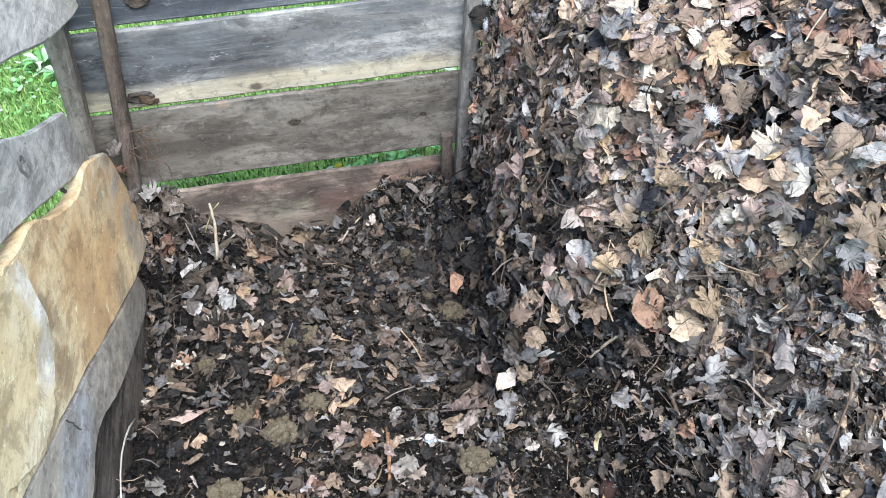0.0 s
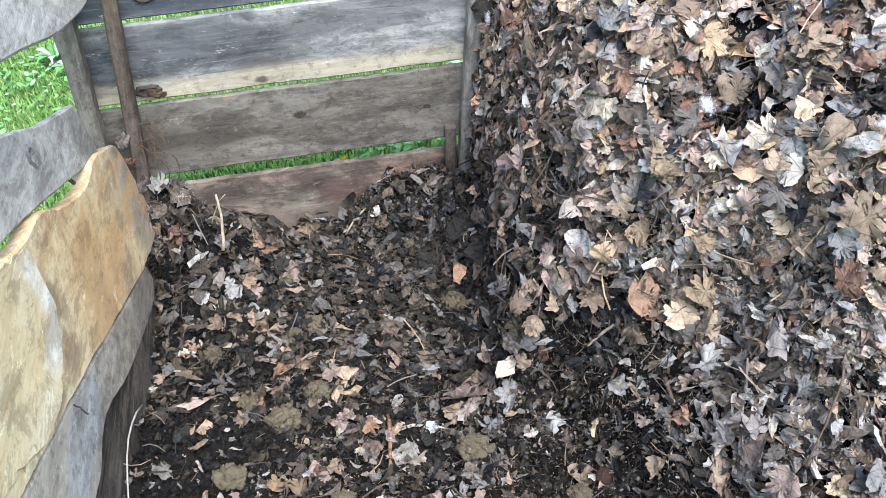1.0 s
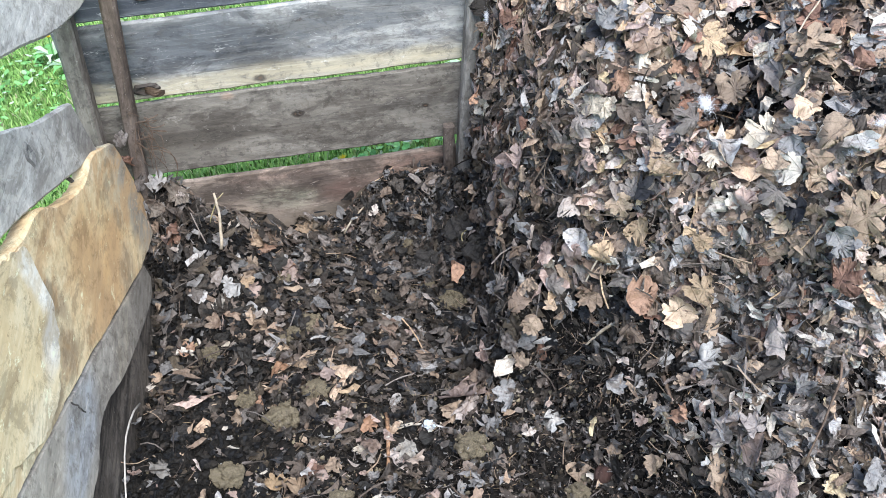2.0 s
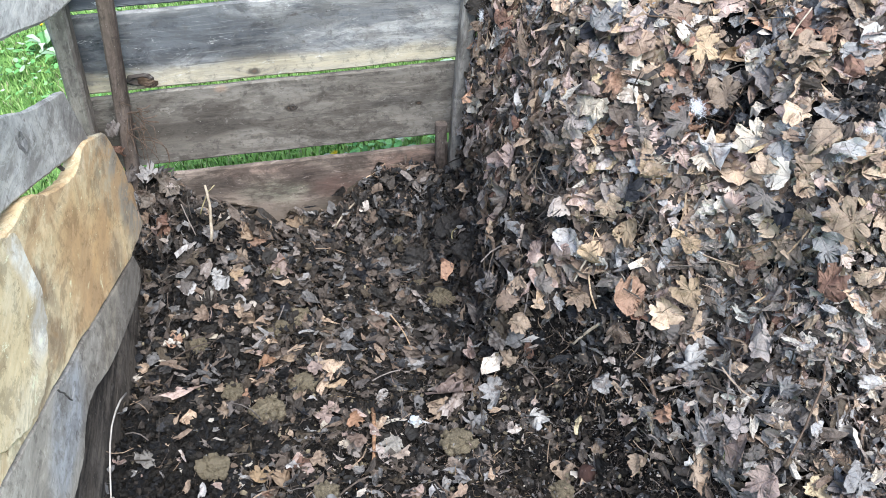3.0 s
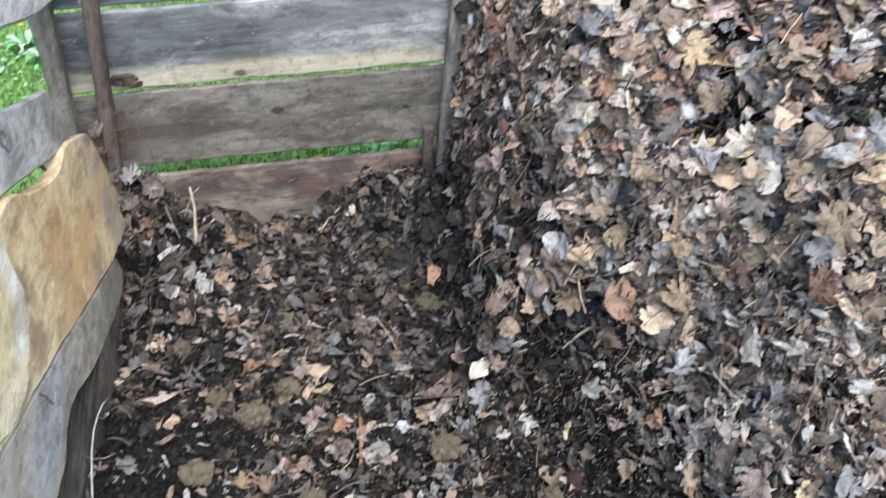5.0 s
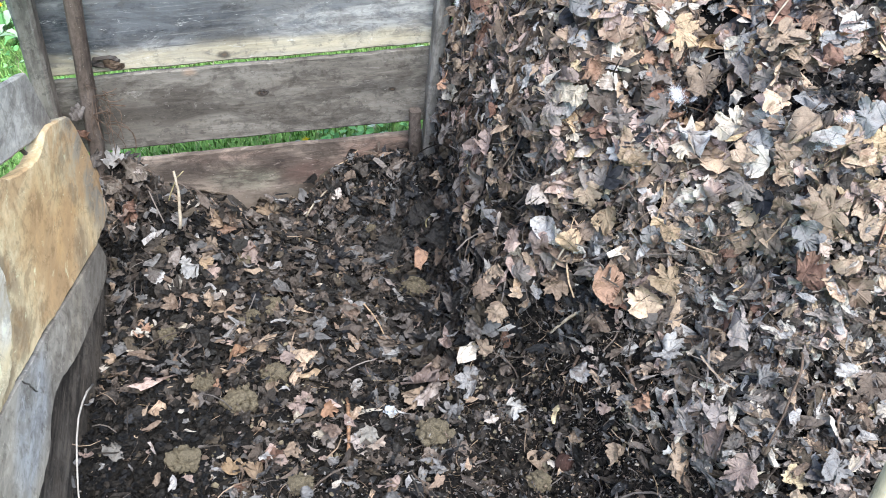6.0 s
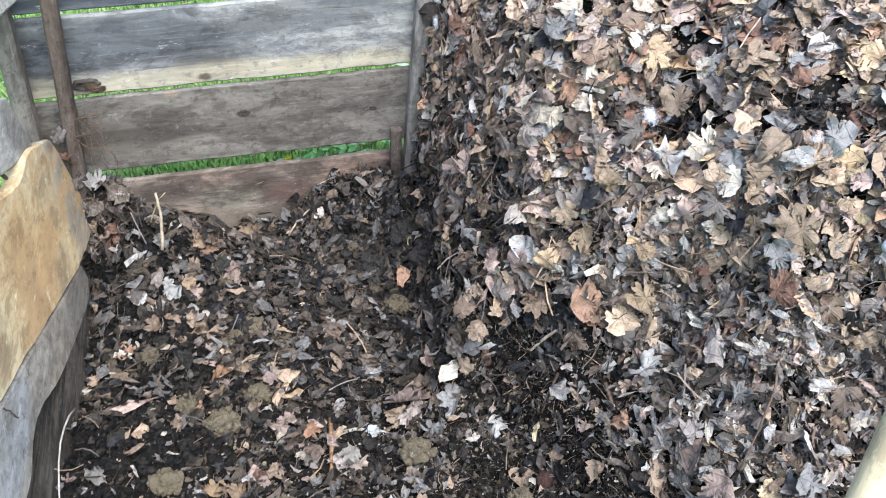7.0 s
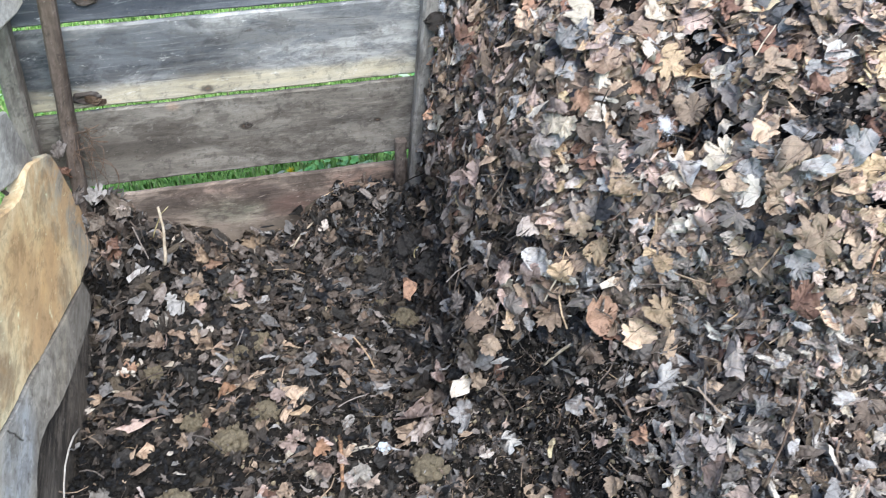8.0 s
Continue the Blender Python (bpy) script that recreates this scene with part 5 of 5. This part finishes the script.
fallen_leaf("pale", -0.122, 1.036, 0.105, 95)
fallen_leaf("grey", -0.036, 1.036, 0.06, 60)
fallen_leaf("white", -0.018, 1.008, 0.058, 200)


def hanging_leaf(colour, x, y, z, size, turn, seed):
    """A curled leaf wedged upright between the stake and the side wall."""
    v, t = leaf_shape(np.random.default_rng(seed), 0.9, 0.4, 0.3)
    ob = new("maple_leaf", mesh_from("maple_leaf", v, t, m_leaf[colour], True, v[:, :2]))
    ob.matrix_basis = pose(x, y, z, 70, 20, turn) @ Matrix.Diagonal((size, size * 1.5, size, 1))
    return tagged(ob, LEAF_WORDS[colour] + " crumpled dead leaf wedged beside the stake", "leaf", "leaves wedged in the corner")


hanging_leaf("taupe", -0.865, 1.825, 0.435, 0.05, 20, 1)
hanging_leaf("rust", -0.868, 1.825, 0.365, 0.055, -30, 2)
hanging_leaf("taupe", -0.862, 1.82, 0.30, 0.06, 10, 3)
hanging_leaf("grey", -0.815, 1.822, 0.285, 0.06, -10, 4)


def clod(x, y, size, seed, black=False):
    """A lump of matted, half-rotted straw and earth, with crumbs and short fibres on it."""
    rng = np.random.default_rng(400 + seed)
    bm = bmesh.new()
    bmesh.ops.create_icosphere(bm, subdivisions=3, radius=0.36)
    for v in bm.verts:
        p = v.co + Vector((seed * 3.1, seed, 0))
        v.co *= 1 + 0.5 * noise.noise(p * 3.2) + 0.30 * noise.noise(p * 8) + 0.35 * (0.3 - abs(noise.noise(p * 14)))
        v.co.z *= 0.72
    vs, ts = [np.array([v.co for v in bm.verts])], [np.array([[v.index for v in f.verts] for f in bm.faces])]
    o = len(vs[0])
    bm.free()
    for k in range(130):
        p = rng.normal(0, 1, 3)
        p = p / np.linalg.norm(p) * np.array([0.44, 0.40, 0.26]) * rng.uniform(0.6, 1.12)
        v, t = (CRUMBS if k % 6 else STALKS)[int(rng.integers(8))]
        rot = turned(rng, np.array([[0, 0, 1.0]]), 1.0)[0]
        vs.append(v * (rng.uniform(0.07, 0.15) + 0.28 * rng.random() ** 3 if k % 6 else rng.uniform(0.12, 0.3)) @ rot.T + p)
        ts.append(t + o)
        o += len(v)
    ob = new("clod", mesh_from("clod", np.concatenate(vs), np.concatenate(ts), m_black_clod if black else m_clod))
    tagged(ob, "black wet lump of rotted compost in the dug floor" if black else "olive-brown crumbly clod of matted compost on the floor", "clod", "clods on the floor")
    return lay(ob, x, y, size * 1.1, seed * 70, size * 0.26)


clod(-0.515, 1.099, 0.074, 1)
clod(-0.121, 0.922, 0.066, 2)
clod(-0.087, 1.462, 0.073, 3)
clod(-0.439, 1.167, 0.06, 4)
clod(-0.622, 0.955, 0.066, 5)
clod(-0.452, 1.429, 0.063, 6)
clod_rng = np.random.default_rng(61)
clod_at, _ = places(clod_rng, 26, low * near * smooth(QY, 0.7, 0.85) * (1 - 0.5 * wall_shade) * smooth(QY, 1.75, 1.6))
for k, (x, y, _) in enumerate(clod_at):
    clod(float(x), float(y), float(clod_rng.uniform(0.028, 0.055)), 20 + k, k % 3 == 0)
clod(-0.12, 1.62, 0.085, 7, True)
clod(-0.02, 1.66, 0.10, 8, True)
clod(0.02, 1.53, 0.09, 9, True)
clod(-0.09, 1.50, 0.075, 10, True)
clod(0.02, 1.27, 0.07, 14, True)

# ---- sticks and straws ----
def stick(name, a, b, sag, r, material, label, category, seed=0.0, lift=0.02):
    """A stick between two spots of the heap."""
    a = Vector((a[0], a[1], float(heap_height(a[0], a[1])) + lift if len(a) < 3 else a[2]))
    b = Vector((b[0], b[1], float(heap_height(b[0], b[1])) + lift if len(b) < 3 else b[2]))
    pts = bend((0, 0, 0), b - a, sag, 10, seed)
    ob = part(name, tube_mesh(pts, [r * (1 - 0.35 * i / 9) for i in range(10)], 7, seed, 0.25), material, None, label, True)
    ob.location = a
    return tagged(ob, category=category)


m_pale_stick = plain("pale stick", (0.52, 0.44, 0.34), (0.36, 0.29, 0.21), 60, 0.7, 0.2)
m_dark_stick = plain("brown stick", (0.16, 0.11, 0.08), (0.08, 0.055, 0.04), 60, 0.8, 0.2)
m_root = plain("pale root", (0.50, 0.46, 0.41), (0.36, 0.32, 0.28), 60, 0.7, 0.2)
m_straw = plain("straw", (0.42, 0.36, 0.20), (0.28, 0.235, 0.12), 60, 0.6, 0.3)
stick("stick", (-0.655, 1.62, 0.19), (-0.643, 1.665, 0.335), (0.006, 0, 0), 0.0045, m_pale_stick, "pale grey upright stick stuck in the compost", "stick", 1)
stick("straw", (-0.672, 1.66, 0.25), (-0.622, 1.675, 0.325), (0, 0, 0.012), 0.0018, m_straw, "thin yellow-green straw by the upright stick", "straw", 2)
stick("root", (-0.788, 1.10, 0.223), (-0.765, 0.70, 0.10), (0, 0, 0.11), 0.002, m_root, "pale thin root arching out of the compost against the side wall", "root", 3, 0.045)
stick("twig", (0.175, 0.984), (0.130, 1.003), (0, 0, 0.004), 0.0036, m_pale_stick, "short pale twig lying on the dug face", "twig", 4, 0.026)
stick("stick", (-0.288, 1.06), (-0.298, 0.90), (0.004, 0, 0.006), 0.0055, plain("orange stick", (0.36, 0.21, 0.12), (0.14, 0.08, 0.05), 90, 0.7, 0.2), "orange-brown woody stick lying among pale leaves", "stick", 5, 0.014)
stick("twig", (-0.345, 1.775), (-0.265, 1.80), (0, 0, 0.012), 0.0032, m_pale_stick, "short pale twig at the foot of the boards", "twig", 6, 0.03)
stick("straw", (0.196, 1.087), (0.142, 1.072), (0, 0, 0.01), 0.0026, m_pale_stick, "bent tan straw on the dug face", "straw", 7, 0.034)
stick("straw", (-0.032, 1.58), (0.008, 1.635), (-0.012, 0, 0.01), 0.0018, m_straw, "curved straw in the dark hollow", "straw", 8, 0.03)
stick("twig", (0.384, 0.910), (0.436, 0.862), (0, 0, 0.003), 0.0022, m_pale_stick, "thin pale stalk across the pile", "twig", 9, 0.032)
stick("twig", (0.238, 0.862), (0.231, 0.800), (0, 0, 0.003), 0.0046, m_dark_stick, "short brown twig pointing down the slope", "twig", 10, 0.022)
stick("twig", (0.166, 0.925), (0.129, 0.900), (0, 0, 0.004), 0.0032, m_dark_stick, "thin dark twig on the slope", "twig", 11, 0.022)
stick("twig", (0.47, 0.72), (0.37, 0.60), (0.03, 0.02, 0.02), 0.0024, m_dark_stick, "long bent dark twig on the pile", "twig", 12, 0.03)
stick("twig", (0.52, 1.16), (0.60, 1.22), (0, 0, 0.01), 0.0022, m_pale_stick, "thin pale stalk on the leaf pile", "twig", 13, 0.036)
stick("twig", (0.33, 1.33), (0.44, 1.29), (0, 0, 0.012), 0.002, m_dark_stick, "thin dark stalk on the leaf pile", "twig", 14, 0.036)


# ---- down, shell, nut ----
def down_feather(x, y, size, seed, lift=0.05):
    """A tuft of white down: fine barbs from one short quill."""
    rng = np.random.default_rng(seed)
    vs, ts = [], []
    for k in range(520):
        x0, y0 = rng.normal(0, 0.17), rng.normal(0, 0.10)
        a, up, kink = rng.uniform(0, 6.283), rng.uniform(0.0, 0.8), rng.normal(0, 0.3)
        ln = rng.uniform(0.05, 0.2) * (2.1 if k % 14 == 0 else 1.0)
        w = 0.0026
        o = len(vs)
        c, s = math.cos(a), math.sin(a)
        for f in (0.0, 0.5, 1.0):
            px, py, pz = x0 + c * ln * f - s * kink * f * f * ln * 3, y0 + s * ln * f + c * kink * f * f * ln * 3, up * 0.3 * math.sin(2.2 * f)
            vs += [(px - s * w * (1 - f * 0.7), py + c * w * (1 - f * 0.7), pz), (px + s * w * (1 - f * 0.7), py - c * w * (1 - f * 0.7), pz)]
        ts += [(o, o + 1, o + 2), (o + 1, o + 3, o + 2), (o + 2, o + 3, o + 4), (o + 3, o + 5, o + 4)]
    ob = new("feather", mesh_from("feather", vs, ts, m_white))
    tagged(ob, "small fluffy white down feather caught among dead leaves", "feather", "down feathers")
    return lay(ob, x, y, size, seed * 40, lift)


down_feather(0.346, 1.165, 0.06, 1, 0.088)
down_feather(0.483, 1.193, 0.026, 2)
down_feather(0.135, 1.79, 0.04, 3, 0.05)
down_feather(0.15, 1.82, 0.044, 4, 0.06)
down_feather(0.60, 0.96, 0.026, 5)
down_feather(0.56, 0.947, 0.03, 6, 0.042)
down_feather(0.80, 1.28, 0.03, 7)
down_feather(0.76, 1.19, 0.028, 8)

shell_bm = bmesh.new()
bmesh.ops.create_icosphere(shell_bm, subdivisions=3, radius=0.5)
bmesh.ops.delete(shell_bm, geom=[v for v in shell_bm.verts if v.co.z < -0.28 + 0.08 * noise.noise(v.co * 9)], context="VERTS")
for v in shell_bm.verts:
    v.co = Vector((v.co.x, v.co.y * 0.8, v.co.z * 0.85))
shell = part("eggshell", shell_bm, m_shell, None, "smooth bluish-white piece of eggshell among the leaves", True)
lay(tagged(shell, category="eggshell"), 0.679, 0.821, 0.03, 20, 0.045)
bit_bm = bmesh.new()
bmesh.ops.create_icosphere(bit_bm, subdivisions=3, radius=0.5)
for v in bit_bm.verts:
    v.co = v.co * (1 + 0.5 * noise.noise(v.co * 4)) * 1.0
    v.co.z *= 0.6
bit = part("eggshell", bit_bm, m_shell, None, "small crushed bluish-white eggshell on the dark floor")
lay(tagged(bit, category="eggshell"), -0.2, 1.011, 0.026, 50, 0.016)
nut_bm = bmesh.new()
bmesh.ops.create_icosphere(nut_bm, subdivisions=4, radius=0.5)
for v in nut_bm.verts:
    v.co = v.co * (1 + 0.1 * noise.noise(v.co * 7)) * (1 - 0.09 * math.exp(-(v.co.x / 0.06) ** 2))
nut = part("walnut", nut_bm, m_nut, None, "dark reddish-brown wrinkled nut half sunk in compost", True)
lay(tagged(nut, category="nut"), 0.133, 0.805, 0.036, 30, 0.026)

# ---- tuft of roots hanging on the stake ----
tuft_bm = bmesh.new()
tuft_rng = random.Random(5)
for k in range(26):
    a = Vector((tuft_rng.uniform(-0.012, 0.03), tuft_rng.uniform(-0.006, 0.0), tuft_rng.uniform(-0.05, 0.05)))
    b = a + Vector((tuft_rng.uniform(-0.02, 0.055), tuft_rng.uniform(-0.02, 0.0), tuft_rng.uniform(-0.13, 0.03)))
    piece = tube_mesh(bend(a, b, (tuft_rng.uniform(-0.01, 0.04), -0.01, tuft_rng.uniform(-0.03, 0.03)), 7, k), [0.0011] * 7, 4, k)
    me = bpy.data.meshes.new("strand")
    piece.to_mesh(me)
    piece.free()
    tuft_bm.from_mesh(me)
    bpy.data.meshes.remove(me)
tuft = part("root_tuft", tuft_bm, m_dark_stick, None, "tuft of dry fibrous roots caught on the stake")
tuft.location = (-0.822, 1.832, 0.44)
tagged(tuft, category="roots")

# ---- tool handle ----
# Axis and radius fitted to its edges in the camera's view; lower end unseen.
P0, P1 = Vector((-0.082, -0.043, -0.06)), Vector((0.6435, 0.639, 1.30))
pole_len = (P1 - P0).length
pole_bm = bmesh.new()
rings = []
for i in range(41):
    f = i / 40
    r = 0.0232 * (1 + 0.03 * math.sin(f * 9)) * (1 if f < 0.97 else math.sqrt(max(0.05, 1 - ((f - 0.97) / 0.03) ** 2)))
    rings.append([pole_bm.verts.new((f * pole_len, 0.9 * r * math.cos(2 * math.pi * k / 20), r * math.sin(2 * math.pi * k / 20))) for k in range(20)])
for a, b in zip(rings, rings[1:]):
    for k in range(20):
        pole_bm.faces.new((a[k], a[(k + 1) % 20], b[(k + 1) % 20], b[k]))
pole_bm.faces.new(rings[0][::-1])
pole_bm.faces.new(rings[-1])
pole = part("tool_handle", pole_bm, m_pole, None, "smooth pale yellow wooden tool handle leaning over the compost", True)
px = (P1 - P0).normalized()
py = px.cross(Vector((0, 0, 1))).normalized()
pole.matrix_basis = Matrix.Translation(P0) @ Matrix((px, py, px.cross(py))).transposed().to_4x4()
tagged(pole, category="handle")

# ---- tree beside the heap ----
tree = tagged(new("tree"), "grey rough-barked bare tree trunk beside the compost heap", "tree")
TREE = Vector((1.115, 1.115, -0.05))
trunk_bm, rows = bmesh.new(), []
for i in range(150):
    z = 4.2 * i / 149
    r0 = 0.155 * (1 - 0.1 * z) + 0.07 * math.exp(-z * 5)
    row = []
    for k in range(84):
        a = 2 * math.pi * k / 84
        p = Vector((math.cos(a) * 5, math.sin(a) * 5, z * 3.2))
        plate = abs(noise.noise(p * 1.6)) ** 0.6
        r = r0 + 0.022 * plate + 0.006 * noise.noise(p * 5)
        row.append(trunk_bm.verts.new((r * math.cos(a) - 0.13 * (z - 1.0), r * math.sin(a), z)))
    rows.append(row)
for a, b in zip(rows, rows[1:]):
    for k in range(84):
        trunk_bm.faces.new((a[k], a[(k + 1) % 84], b[(k + 1) % 84], b[k]))
trunk_bm.faces.new(rows[-1])
tree.location = TREE
part("trunk", trunk_bm, m_bark, tree)
for k, (turn, z, ln) in enumerate(((0.4, 2.9, 1.6), (2.2, 3.3, 1.4), (4.1, 3.6, 1.5), (5.5, 4.0, 1.2), (1.2, 4.15, 1.4))):
    a = Vector((-0.13 * (z - 1.0), 0, z))
    b = a + Vector((math.cos(turn), math.sin(turn), 1.1)) * ln
    part("limb", tube_mesh(bend(a, b, (0, 0, -0.15), 9, k), [0.07 * (1 - 0.1 * i) for i in range(9)], 10, k, 0.2), m_bark, tree)

# ---- herbs and dandelions in the grass ----
def dandelion(x, y, seed):
    """A low rosette of toothed leaves with one yellow flower."""
    rng = np.random.default_rng(seed)
    plant = tagged(new("dandelion"), "flowering yellow dandelion with toothed green leaves in the grass", "dandelion", "dandelions in the grass")
    plant.location = (x, y, -0.045)
    vs, ts = [], []
    for k in range(9):
        a, ln = k * 0.7 + rng.uniform(-0.2, 0.2), rng.uniform(0.07, 0.12)
        o = len(vs)
        for i in range(6):
            f = i / 5
            w = 0.014 * math.sin(math.pi * min(1, f * 0.85 + 0.12)) * (1.25 if i % 2 else 0.7)
            z = 0.05 * math.sin(f * 2.4) + 0.02
            vs += [(math.cos(a) * ln * f - math.sin(a) * w, math.sin(a) * ln * f + math.cos(a) * w, z), (math.cos(a) * ln * f + math.sin(a) * w, math.sin(a) * ln * f - math.cos(a) * w, z)]
        for i in range(5):
            ts += [(o + 2 * i, o + 2 * i + 1, o + 2 * i + 2), (o + 2 * i + 1, o + 2 * i + 3, o + 2 * i + 2)]
    leaves = new("rosette", mesh_from("rosette", vs, ts, m_herb))
    leaves.parent = plant
    part("stem", tube_mesh([(0, 0, 0), (0.004, 0, 0.06), (0.01, 0, 0.12)], [0.003, 0.0028, 0.0026], 6), m_herb, plant)
    vs, ts = [], []
    for k in range(40):
        a, tip, r = k * 2.4, rng.uniform(0.2, 1.0), rng.uniform(0.008, 0.017)
        o = len(vs)
        c, s = math.cos(a), math.sin(a)
        vs += [(0.01 - s * 0.002, c * 0.002, 0.12), (0.01 + s * 0.002, -c * 0.002, 0.12), (0.01 + c * r, s * r, 0.12 + 0.012 * tip)]
        ts.append((o, o + 1, o + 2))
    flower = new("flower", mesh_from("flower", vs, ts, m_yellow))
    flower.parent = plant
    return plant


dandelion(-0.335, 2.14, 1)
dandelion(-1.50, 3.35, 2)
dandelion(-1.40, 3.22, 3)
dandelion(-0.62, 2.60, 4)
dandelion(0.20, 2.75, 5)


def herb_patch(x, y, spread, count, seed):
    """Broad low leaves of ground weeds."""
    rng = np.random.default_rng(seed)
    vs, ts = [], []
    for k in range(count):
        px, py = rng.normal(0, spread, 2)
        a, w, h = rng.uniform(0, 6.283), rng.uniform(0.006, 0.016), rng.uniform(0.02, 0.07)
        o = len(vs)
        c, s = math.cos(a), math.sin(a)
        for i in range(8):
            b = i * math.pi / 4
            u, v = math.cos(b) * w, math.sin(b) * w * 0.75
            vs.append((px + c * u - s * v, py + s * u + c * v, h + 0.35 * u + rng.uniform(-0.003, 0.003)))
        vs.append((px, py, h - 0.004))
        ts += [(o + i, o + (i + 1) % 8, o + 8) for i in range(8)]
    ob = new("weeds", mesh_from("weeds", vs, ts, m_herb))
    ob.location = (x, y, -0.045)
    return tagged(ob, "low broad-leaved green weeds in the grass", "weeds", kind="stuff")


herb_patch(-0.12, 2.16, 0.10, 260, 1)
herb_patch(-1.45, 3.20, 0.22, 260, 2)
herb_patch(-1.25, 2.75, 0.16, 120, 3)
